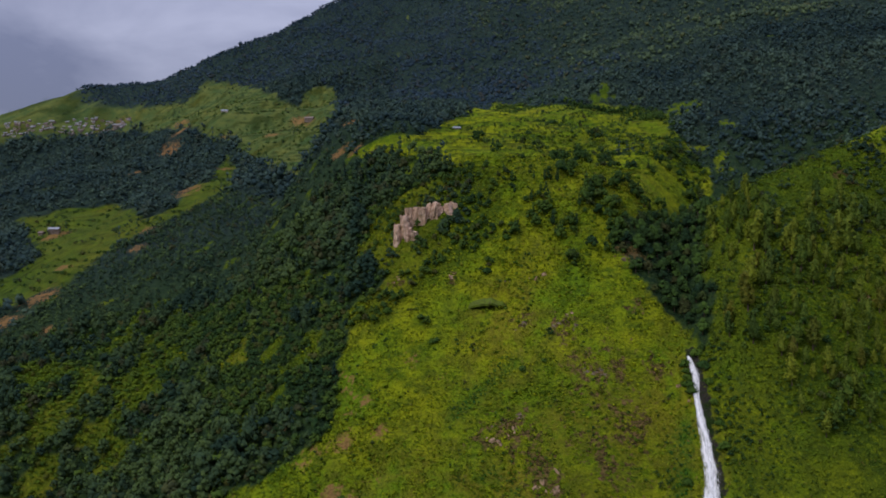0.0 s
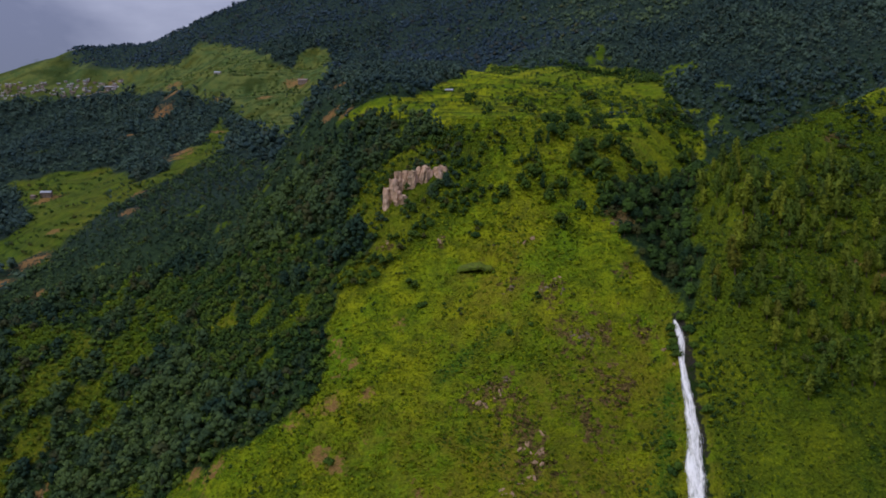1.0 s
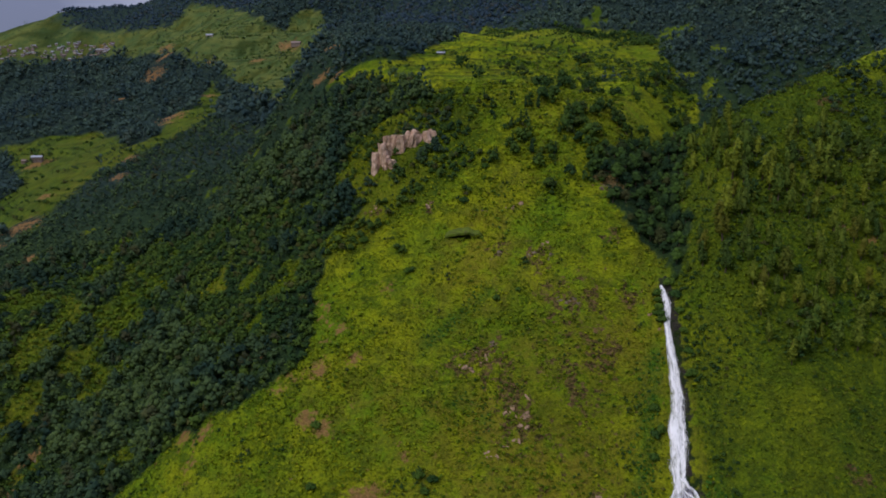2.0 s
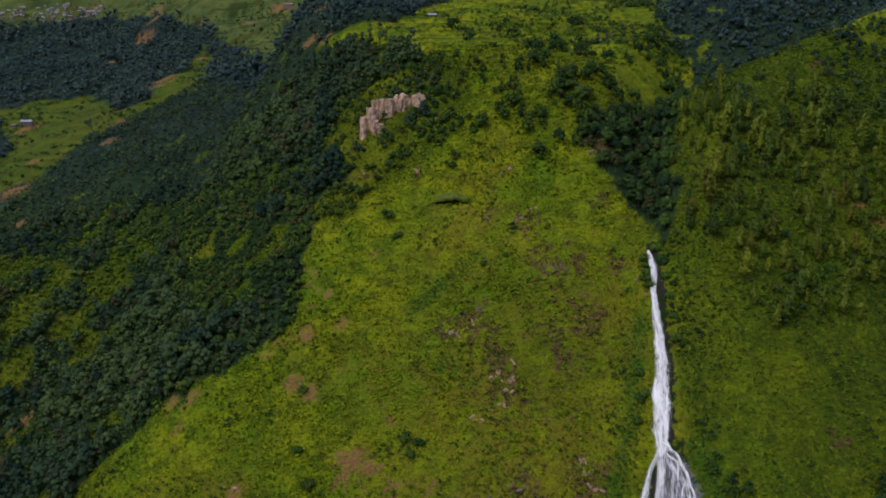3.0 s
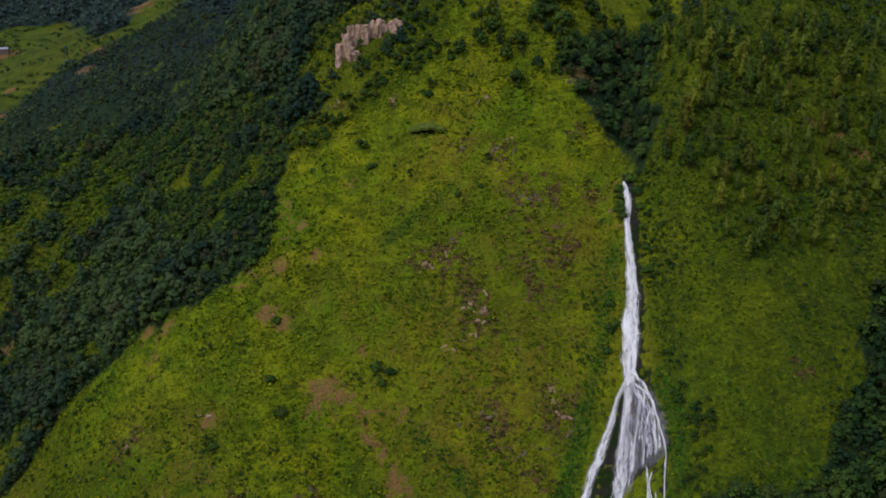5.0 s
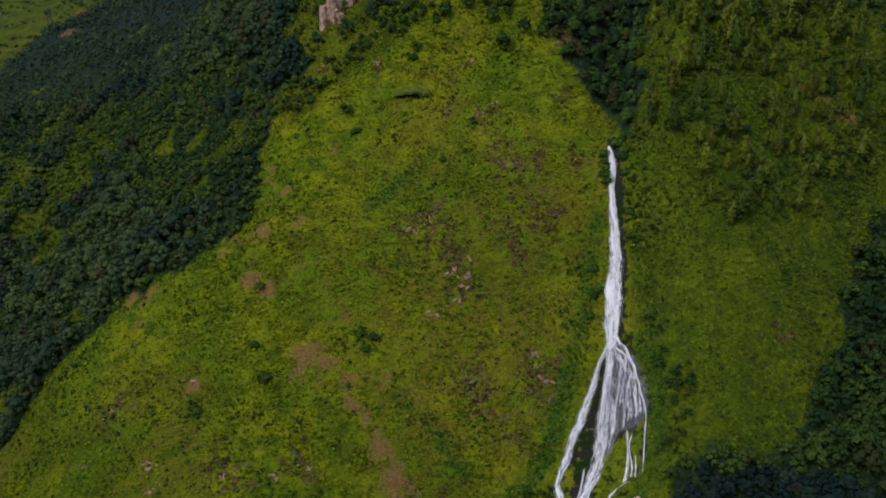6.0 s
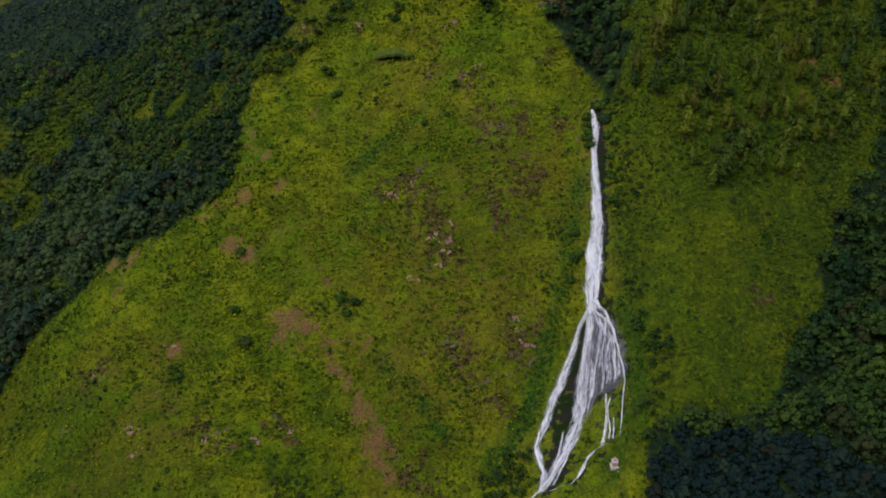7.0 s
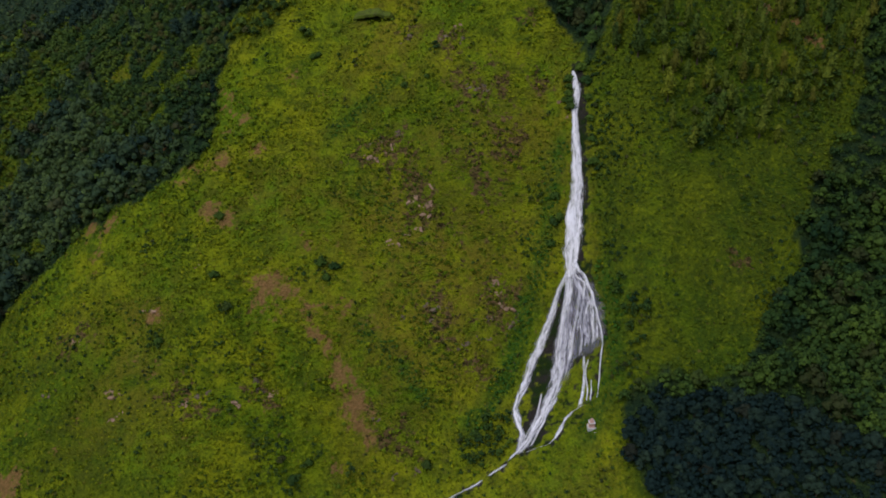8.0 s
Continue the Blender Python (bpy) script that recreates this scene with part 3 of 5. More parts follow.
def ico_faces():
    """The twenty triangles of an icosahedron: every three corners that are all neighbours."""
    near = np.linalg.norm(ICO_V[:, None] - ICO_V[None], axis=2) < 1.1
    out = []
    for a in range(12):
        for b in range(a + 1, 12):
            for c in range(b + 1, 12):
                if near[a, b] and near[b, c] and near[a, c]:
                    flip = np.dot(np.cross(ICO_V[b] - ICO_V[a], ICO_V[c] - ICO_V[a]), ICO_V[a]) < 0
                    out.append((a, c, b) if flip else (a, b, c))
    return np.array(out)


ICO_F = ico_faces()


class Soup:
    """Gathers triangles."""

    def __init__(self):
        self.v, self.f, self.way, self.n = [], [], [], 0

    def add(self, v, f, way=None):
        """way: the outward direction of each corner; straight up where none is given."""
        self.v.append(np.asarray(v, float))
        self.way.append(np.tile((0.0, 0.0, 1.0), (len(v), 1)) if way is None else np.asarray(way, float))
        self.f.append(np.asarray(f, int) + self.n)
        self.n += len(v)

    def lump(self, r, at, size, squash=0.8, rough=0.28):
        v = ICO_V * (1 + rough * r.uniform(-1, 1, (12, 1))) * size
        v = v @ np.linalg.qr(r.normal(size=(3, 3)))[0]
        v[:, 2] *= squash
        self.add(v + at, ICO_F, v / size)

    def clod(self, r, at, size):
        """A rough eight-sided heart of foliage for far crowns."""
        v = np.array([(1, 0, 0), (0, 1, 0), (-1, 0, 0), (0, -1, 0), (0, 0, 0.85), (0, 0, -0.85)]) * size * r.uniform(0.8, 1.25, (6, 1))
        a = r.uniform(0, 2 * math.pi)
        v = v @ np.array([(math.cos(a), math.sin(a), 0.2), (-math.sin(a), math.cos(a), 0.1), (0, 0, 1)])
        self.add(v + at, [(0, 1, 4), (1, 2, 4), (2, 3, 4), (3, 0, 4), (1, 0, 5), (2, 1, 5), (3, 2, 5), (0, 3, 5)], v / size)

    def leaves(self, r, at, size, count, leaf, squash=0.8):
        d = r.normal(size=(count, 3))
        d[:, 2] = d[:, 2] * 0.9 + 0.35
        d /= np.linalg.norm(d, axis=1)[:, None]
        side = np.cross(d, r.normal(size=(count, 3)))
        side /= np.linalg.norm(side, axis=1)[:, None]
        rise = np.cross(d, side) + d * r.uniform(-0.5, 0.7, (count, 1))
        mid = np.asarray(at) + d * (1, 1, squash) * size * r.uniform(0.85, 1.3, (count, 1))
        s = leaf * r.uniform(0.6, 1.3, (count, 1))
        v = np.stack([mid - side * s * 0.6 - rise * s * 0.4, mid + side * s * 0.6 - rise * s * 0.4, mid + rise * s * 0.7], axis=1)
        flip = (np.cross(v[:, 1] - v[:, 0], v[:, 2] - v[:, 0]) * d).sum(axis=1) < 0
        v[flip] = v[flip][:, ::-1]
        self.add(v.reshape(-1, 3), np.arange(count * 3).reshape(-1, 3), np.repeat(d + 0.42 * r.normal(size=(count, 3)), 3, axis=0))

    def limb(self, a, b, ra, rb, sides=5):
        a, b = np.asarray(a, float), np.asarray(b, float)
        w = (b - a) / np.linalg.norm(b - a)
        u = np.cross(w, (0.3, 1, 0.1))
        u /= np.linalg.norm(u)
        q = np.cross(w, u)
        k = np.arange(sides) * 2 * math.pi / sides
        ring = np.cos(k)[:, None] * u + np.sin(k)[:, None] * q
        i = np.arange(sides)
        j = (i + 1) % sides
        self.add(np.concatenate([a + ring * ra, b + ring * rb]), np.concatenate([np.stack([i, j, j + sides], 1), np.stack([i, j + sides, i + sides], 1)]),
                 np.concatenate([ring, ring]))

    def arrays(self, middle=None):
        """Corners, triangles and soft outward directions, which lean away from the middle of the whole crown."""
        v, way = np.concatenate(self.v), np.concatenate(self.way)
        if middle is not None:
            out = v - middle
            way = way * 0.62 + 0.42 * out / (np.linalg.norm(out, axis=1).max() * 0.8) + (0, 0, 0.22)
        return v, np.concatenate(self.f), way / np.maximum(np.linalg.norm(way, axis=1), 1e-6)[:, None]


def mesh_of(name, v, f, way, material, tint=None, smooth=True):
    me = bpy.data.meshes.new(name)
    me.vertices.add(len(v))
    me.vertices.foreach_set("co", np.asarray(v, np.float32).ravel())
    me.loops.add(f.size)
    me.loops.foreach_set("vertex_index", f.astype(np.int32).ravel())
    me.polygons.add(len(f))
    me.polygons.foreach_set("loop_start", np.arange(0, f.size, f.shape[1], dtype=np.int32))
    me.polygons.foreach_set("use_smooth", np.full(len(f), smooth))
    if tint is not None:
        me.attributes.new("tint", "FLOAT", "POINT").data.foreach_set("value", np.asarray(tint, np.float32))
    me.update(calc_edges=True)
    if way is not None:
        me.normals_split_custom_set_from_vertices(np.asarray(way, np.float32))
    me.materials.append(material)
    return me


def plain_mesh(name, v, f, material, smooth=False):
    return mesh_of(name, v, f, None, material, None, smooth)


def broad_crown(seed, high, wide, lobes, leaves, leaf, low=0.42, core=True):
    """The crown of a broadleaf tree: lobes of foliage set unevenly about the stem, fringed with leaf clumps."""
    r, s = rng_of(seed), Soup()
    for n in range(lobes):
        a = n * 2.4 + r.uniform(-0.5, 0.5)
        k = math.sqrt((n + 0.4) / lobes)
        h = high * (0.86 - (0.86 - low) * k ** 1.6 + r.uniform(-0.07, 0.07))
        at = (math.cos(a) * wide * 0.62 * k, math.sin(a) * wide * 0.62 * k, h)
        size = wide * r.uniform(0.34, 0.52) * (1.25 if lobes < 5 else 1.0)
        if core:
            s.lump(r, at, size * 0.78, 0.8, 0.4)
        else:
            s.clod(r, at, size * 0.8)
        if leaves:
            s.leaves(r, at, size, leaves, leaf)
    return s.arrays((0, 0, high * low * 0.8))


def pine_crown(seed, high, wide, levels, around, leaves, leaf):
    """A chir pine's crown: uneven tiers of needle tufts that narrow towards a rounded tip."""
    r, s = rng_of(seed), Soup()
    for n in range(levels):
        t = n / (levels - 1)
        reach = wide * (1 - t) ** 0.75 * (0.55 + 0.45 * min(1, t * 4)) + 0.15 * wide
        count = max(1, round(around * (1 - 0.75 * t)))
        for m in range(count):
            a = m * 2 * math.pi / count + n * 1.1 + r.uniform(-0.4, 0.4)
            out = reach * r.uniform(0.35, 0.65) * (0 if count == 1 else 1)
            at = (math.cos(a) * out, math.sin(a) * out, high * (0.30 + 0.66 * t) + r.uniform(-0.5, 0.5))
            size = wide * (0.56 - 0.22 * t) * r.uniform(0.8, 1.2)
            s.lump(r, at, size * 0.85, 1.05)
            if leaves:
                s.leaves(r, at, size, leaves, leaf, 1.05)
    return s.arrays((0, 0, high * 0.45))


def cone_crown(seed, high, wide, leaves, leaf):
    """A tall soft pine: one uneven cone of foliage with a rounded tip, covered in needle tufts."""
    r, s = rng_of(seed), Soup()
    rings, sides = 7, 7
    lean = r.uniform(-0.06, 0.06, 2) * high

    def reach(t):
        return wide * (0.10 + (1 - t) ** 0.46 * np.minimum(1, 0.55 + 1.8 * t) * 0.9)

    t = np.repeat(np.linspace(0, 1, rings), sides)
    a = np.tile(np.arange(sides) * 2 * math.pi / sides, rings) + t * 2.1
    w = reach(t) * 0.62 * (1 + 0.3 * r.uniform(-1, 1, t.size))
    v = np.stack([np.cos(a) * w + lean[0] * t, np.sin(a) * w + lean[1] * t, high * (0.22 + 0.76 * t) + 0.4 * r.uniform(-1, 1, t.size)], axis=1)
    i = np.arange((rings - 1) * sides)
    j = i // sides * sides + (i + 1) % sides
    s.add(v, np.concatenate([np.stack([i, j, j + sides], 1), np.stack([i, j + sides, i + sides], 1)]), np.stack([np.cos(a), np.sin(a), 0.35 + 0.5 * t], axis=1))
    for n in range(leaves // 6):
        t = r.uniform(0, 1) ** 1.25
        a, w = r.uniform(0, 2 * math.pi), reach(t) * r.uniform(0.62, 1.05)
        s.leaves(r, (math.cos(a) * w + lean[0] * t, math.sin(a) * w + lean[1] * t, high * (0.22 + 0.76 * t)), wide * r.uniform(0.18, 0.42), 6, leaf, 0.8)
    return s.arrays((0, 0, high * 0.4))


def stems(seed, high, wide, thick, limbs, top):
    r, s = rng_of(seed + 500), Soup()
    lean = r.uniform(-0.04, 0.04, 2) * high
    s.limb((0, 0, -1.2), (lean[0] * 0.5, lean[1] * 0.5, high * top * 0.5), thick, thick * 0.72, 6)
    s.limb((lean[0] * 0.5, lean[1] * 0.5, high * top * 0.5), (lean[0], lean[1], high * top), thick * 0.72, thick * 0.3, 6)
    for n in range(limbs):
        a, h = n * 2.4 + r.uniform(-0.4, 0.4), high * r.uniform(0.3, 0.6)
        s.limb((0, 0, h), (math.cos(a) * wide * 0.6, math.sin(a) * wide * 0.6, h + high * r.uniform(0.08, 0.2)), thick * 0.35, thick * 0.12, 4)
    return s.arrays()


def scatter(seed, box, step, keep):
    """Uneven points over a box of the plan (x0, y0, x1, y1), kept where keep(x, y) is true."""
    r = rng_of(seed)
    gx, gy = np.meshgrid(np.arange(box[0], box[2], step), np.arange(box[1], box[3], step))
    gx = gx + (np.arange(gx.shape[0]) % 2)[:, None] * step * 0.5
    x = gx.ravel() + r.uniform(-0.48, 0.48, gx.size) * step
    y = gy.ravel() + r.uniform(-0.48, 0.48, gx.size) * step
    ok = keep(x, y)
    return x[ok], y[ok]


def planting(name, seed, x, y, kinds, sizes, material, label, category, sink=0.4, tint_size=40, patchy=0.7):
    """One sheet of many plants, joined into a single mesh. patchy: how much the tint drifts from place to place."""
    r = rng_of(seed)
    pick = r.integers(0, len(kinds), len(x))
    z = land(x, y) - sink
    size = r.uniform(*sizes, len(x)) * (1 + 0.3 * grain(x, y, 25, seed))
    turn, tall = r.uniform(0, 2 * math.pi, len(x)), r.uniform(0.85, 1.2, len(x))
    tint = np.clip(r.uniform(0, 1, len(x)) ** 1.5 * 0.6 + 0.5 * (0.35 + patchy * fractal(x, y, tint_size, 3, seed + 3)), 0, 1)
    vs, fs, ts, ws, base = [], [], [], [], 0
    for k, (v, f, way) in enumerate(kinds):
        i = np.nonzero(pick == k)[0]
        if not len(i):
            continue
        c, s = np.cos(turn[i])[:, None], np.sin(turn[i])[:, None]
        px = (v[:, 0] * c - v[:, 1] * s) * size[i][:, None] + x[i][:, None]
        py = (v[:, 0] * s + v[:, 1] * c) * size[i][:, None] + y[i][:, None]
        pz = v[:, 2] * (size[i] * tall[i])[:, None] + z[i][:, None]
        vs.append(np.stack([px, py, pz], axis=2).reshape(-1, 3))
        fs.append((f[None] + (np.arange(len(i)) * len(v))[:, None, None]).reshape(-1, 3) + base)
        ts.append(np.repeat(tint[i], len(v)))
        ws.append(np.stack([way[:, 0] * c - way[:, 1] * s, way[:, 0] * s + way[:, 1] * c, np.broadcast_to(way[:, 2], px.shape)], axis=2).reshape(-1, 3))
        base += len(i) * len(v)
    me = mesh_of(name, np.concatenate(vs), np.concatenate(fs), np.concatenate(ws), material, np.concatenate(ts))
    return tagged(new(name, me), label, category, kind="stuff")


def low_shrub(seed):
    """A ragged low cushion of leaves."""
    r, s = rng_of(seed), Soup()
    for n in range(3):
        s.leaves(r, (r.uniform(-0.6, 0.6), r.uniform(-0.6, 0.6), r.uniform(0.1, 0.35)), r.uniform(0.35, 0.65), 6, 0.55, 0.7)
    return s.arrays((0, 0, -0.6))


def slope_at(x, y):
    e = 1.5
    return float(land(x + e, y) - land(x - e, y)) / (2 * e), float(land(x, y + e) - land(x, y - e)) / (2 * e)


WOOD_KINDS = [broad_crown(k, 8.5, 4.0, 7, 15, 0.85, core=False) for k in range(5)] + [pine_crown(60, 11, 2.6, 4, 3, 9, 0.75)]
FAR_KINDS = [broad_crown(20 + k, 8, 4.6, 2, 10, 1.3, 0.35, False) for k in range(4)] + [pine_crown(70, 12, 2.8, 3, 2, 4, 1.3)]
CREST_KINDS = [broad_crown(30 + k, 5.0, 4.8, 1, 8, 1.4, 0.4, False) for k in range(5)]
SHRUB_KINDS = [low_shrub(40 + k) for k in range(6)]


def tuft(seed):
    r, s = rng_of(seed), Soup()
    for n in range(5):
        a, l = r.uniform(0, 6.28), r.uniform(0.5, 1.0)
        o, w = r.uniform(-0.35, 0.35, 2), r.uniform(0.14, 0.30)
        s.add([(o[0] - w * math.sin(a), o[1] + w * math.cos(a), 0), (o[0] + w * math.sin(a), o[1] - w * math.cos(a), 0),
               (o[0] + math.cos(a) * l * 0.7, o[1] + math.sin(a) * l * 0.7 - 0.25, l)], [(0, 1, 2)], [(0.25 * math.cos(a), -0.6 + 0.25 * math.sin(a), 0.75)] * 3)
    return s.arrays()


TUFT_KINDS = [tuft(k) for k in range(6)]
THICKET_KINDS = [broad_crown(50 + k, 6.5, 3.6, 5, 14, 0.75, 0.35, False) for k in range(5)]
TUSSOCK_KINDS = [broad_crown(160 + k, 0.8, 1.25, 1, 6, 0.6, 0.3, False) for k in range(5)]
CUSHION_KINDS = [broad_crown(150 + k, 0.9, 1.2, 1, 12, 0.5, 0.3, False) for k in range(5)]


def gaps(x, y, size, level, seed):
    return fractal(x, y, size, 2, seed) > level


def open_grass(x, y):
    return ~woodland(x, y) & (cover(x, y)["earth"] < 0.55) & (near_line(x, y, SPRAY) > np.where(y < 248, 6, 3.5)) & (near_line(x, y, FAN) > 2.4) & (~inside(x, y, FAN) | (y < 219)) & (near_line(x, y, STREAM) > 2.2)


GROVE = [(105, 199), (111, 202), (120, 203), (128, 199), (134, 201), (142, 199), (149, 193), (157, 188), (164, 181), (169, 174), (186, 160), (190, 130), (150, 130), (114, 170),
         (109, 182), (104, 190)]


def bare(x, y):
    return np.min([np.hypot(x - a, y - b) / r for a, b, r in SOIL], axis=0) < 0.85


def in_sight(x, y):
    """The stretch of hillside that the open valley looks on."""
    return (np.abs(x) < 0.70 * y + 40)


def spur_keep(x, y):
    return inside(*wobble(x, y, 4), SPUR_WOOD) & spur_gaps(x, y) & ~bare(x, y) & ~bare(x, y + 9) & in_sight(x, y)


def left_wood(x, y):
    return woodland(x, y) & ~inside(x, y, SPUR_WOOD) & (x < -80) & ~bare(x, y) & ~bare(x, y + 12) & in_sight(x, y)


def right_wood(x, y):
    return woodland(x, y) & ~inside(x, y, SPUR_WOOD) & ~inside(x, y, GULLY_WOOD) & (x >= -80) & in_sight(x, y)


planting("spur_woodland", 1, *scatter(1, (-305, 240, 20, 490), 4.1, lambda x, y: spur_keep(x, y) & ~low_wood(x, y)), WOOD_KINDS, (0.3, 1.15), LEAF_WOOD,
         "dense dark green woodland on the flank of the spur", "forest", 0.4, 34, 1.25)
planting("spur_woodland", 31, *scatter(31, (-305, 240, 20, 490), 3.1, lambda x, y: spur_keep(x, y) & low_wood(x, y)), THICKET_KINDS, (0.35, 0.85), LEAF_COPSE,
         "low mid-green woodland and scrub on the flank of the spur", "forest", 0.3, 16, 1.2)
planting("undergrowth", 32, *scatter(32, (-305, 240, 20, 490), 4.2, spur_keep), CUSHION_KINDS, (1.6, 3.4), LEAF_COPSE,
         "leafy undergrowth between the trees of the spur", "shrubs", 0.3, 18)
planting("spur_woodland", 13, *scatter(13, (-305, 490, -20, 750), 5.0, spur_keep), FAR_KINDS, (0.3, 0.8), LEAF_WOOD,
         "dark green woodland along the crest of the spur", "forest", tint_size=28)
planting("valley_woodland", 2, *scatter(2, (104, 150, 236, 335), 2.9, lambda x, y: inside(*wobble(x, y, 3), DARK_WOOD) & ~inside(x, y, GROVE)),
         THICKET_KINDS + WOOD_KINDS[:2], (0.3, 1.05), LEAF_THICKET, "dark broadleaf thicket on the side slope", "forest", tint_size=20)
planting("mountain_forest", 3, *scatter(3, (-80, 430, 580, 800), 5.6, right_wood), FAR_KINDS, (0.4, 1.1), LEAF_FAR_HAZY,
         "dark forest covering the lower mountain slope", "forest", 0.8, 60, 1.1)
planting("mountain_forest", 4, *scatter(4, (-880, 800, 840, 1680), 6.5, lambda x, y: woodland(x, y) & in_sight(x, y) & ((x > -200) | (y > 1235)) & (x < 120 + 50 * grain(x, y, 60, 35) + 110 * grain(x, y, 8, 45))), CREST_KINDS, (0.7, 1.3), LEAF_CREST_HAZY,
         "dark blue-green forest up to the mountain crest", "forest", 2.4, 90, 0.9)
planting("mountain_forest", 33, *scatter(33, (-60, 800, 840, 1680), 6.5, lambda x, y: woodland(x, y) & in_sight(x, y) & (x >= 120 + 50 * grain(x, y, 60, 35) + 110 * grain(x, y, 8, 45)) & gaps(x, y, 22, -0.75, 49)), CREST_KINDS, (0.5, 1.4), LEAF_SLOPE_HAZY,
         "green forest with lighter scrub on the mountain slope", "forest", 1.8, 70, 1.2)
planting("distant_woodland", 5, *scatter(5, (-900, 430, -80, 1240), 8.0, left_wood), FAR_KINDS, (0.4, 1.6), LEAF_FAR_HAZY,
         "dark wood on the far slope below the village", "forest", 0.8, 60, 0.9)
planting("scattered_trees", 6, *scatter(6, (-900, 500, -60, 1400), 8.5, lambda x, y: (inside(x, y, MEADOW) | inside(x, y, FARM)) & gaps(x, y, 26, 0.22, 12)),
         FAR_KINDS, (0.14, 0.55), LEAF_WOOD, "scattered trees and hedges among the far fields", "trees")
# groups of trees on the shoulder, and of bushes on the upper slope: x, y, reach
SHOULDER_GROUPS = [(50, 495, 5.4), (62, 466, 5.1), (67, 431, 6.8), (86, 441, 7.7), (98, 435, 6.9), (66, 396, 5.6), (56, 394, 6.2), (48, 399, 4.4), (37, 396, 6.2), (108, 430, 4.8), (101, 388, 8.7),
                   (126, 444, 5.0), (78, 378, 7.2), (82, 365, 5.8), (110, 389, 5.0), (74, 371, 4.7), (63, 360, 4.7), (56, 358, 3.4), (33, 366, 4.0), (47, 412, 3.9), (142, 462, 4.5), (154, 465, 4.6),
                   (156, 450, 8.1), (63, 343, 3.0), (47, 365, 2.4)]
UPPER_GROUPS = [(16, 371, 8.2), (25, 370, 5.8), (5, 373, 6.0), (-11, 373, 4.6), (-38, 391, 6.1), (-27, 373, 4.7), (21, 351, 3.2), (-27, 418, 5.2), (-33, 413, 5.8), (-8, 415, 6.5), (-21, 421, 5.9),
                (-1, 364, 4.0), (12, 416, 6.0), (24, 411, 3.4), (-37, 354, 7.4), (-44, 354, 4.5), (-12, 344, 3.4), (-9, 336, 2.2), (-1, 327, 4.0), (-50, 349, 5.6), (-55, 343, 4.9)]


def grouped(x, y, groups, thin=0.0):
    return np.min([np.hypot(x - a, y - b) / r for a, b, r in groups], axis=0) < 0.85 + 0.5 * fractal(x, y, 5, 2, 48) - thin


planting("shoulder_trees", 7, *scatter(7, (20, 335, 175, 520), 3.4, lambda x, y: grouped(x, y, SHOULDER_GROUPS) | ((inside(x, y, SHOULDER) | inside(x, y, PLATEAU)) & gaps(x, y, 12, np.where(inside(x, y, SHOULDER), 0.72, 0.9), 14))),
         WOOD_KINDS, (0.3, 0.95), LEAF_THICKET, "loose trees and bushes on the grassy shoulder", "trees")
planting("slope_bushes", 14, *scatter(14, (-50, 332, 92, 420), 2.8, lambda x, y: ~woodland(x, y) & (grouped(x, y, UPPER_GROUPS) | gaps(x, y, 9, np.where(inside(x, y, UPPER_SCRUB), 0.05, 0.85), 24)) & (np.hypot(x + 5, y - 383) > 7)),
         WOOD_KINDS[:5], (0.16, 0.55), LEAF_COPSE, "bushes spread over the upper grass slope", "shrubs")


def field_bank(x, y):
    bank = (land(x, y) + 3 * fractal(x, y, 40, 2, 9)) / 5.5
    bank = bank - np.floor(bank)
    return (inside(x, y, MEADOW) | inside(x, y, FARM)) & (bank > 0.62) & (bank < 0.98) & gaps(x, y, 34, -0.1, 41) & ~bare(x, y)


planting("field_hedges", 38, *scatter(38, (-480, 500, -60, 1200), 4.6, field_bank), CUSHION_KINDS, (0.9, 2.6), LEAF_COPSE,
         "low hedges along the banks of the far fields", "hedge", 0.3)


def hedge_line(x, y):
    step = land(x, y) / 3.4
    step = step - np.floor(step)
    return inside(x, y, PLATEAU) & (step > 0.72) & (step < 0.97) & gaps(x, y, 22, -0.25, 25)


planting("terrace_hedges", 15, *scatter(15, (-60, 400, 186, 770), 2.2, hedge_line), CUSHION_KINDS, (0.5, 1.3), LEAF_THICKET,
         "low hedges along the edges of the terraced fields", "hedge", 0.2)
planting("plateau_bushes", 34, *scatter(34, (-60, 440, 190, 840), 4.6, lambda x, y: inside(*wobble(x, y, 10, 20), PLATEAU) & gaps(x, y, 24, 0.95 - 0.4 * np.clip((x - 20) / 80, 0, 1) - 0.6 * np.clip((y - 480 + 0.5 * x) / 260, 0, 1), 36)),
         CUSHION_KINDS, (0.7, 2.8), LEAF_COPSE, "dark bushes spread over the back of the plateau", "shrubs", 0.3, 20)
planting("slope_thickets", 37, *scatter(37, (-110, 195, 125, 360), 1.6, lambda x, y: ~woodland(x, y) & (np.min([np.hypot(x - a, (y - b) * 1.2) / r for a, b, r in CLUMPS], axis=0) < 0.75 + 0.6 * fractal(x, y, 4, 2, 39))),
         THICKET_KINDS, (0.16, 0.36), LEAF_COPSE, "dark clumps of bushes on the grass slope", "shrubs", 0.3, 9)
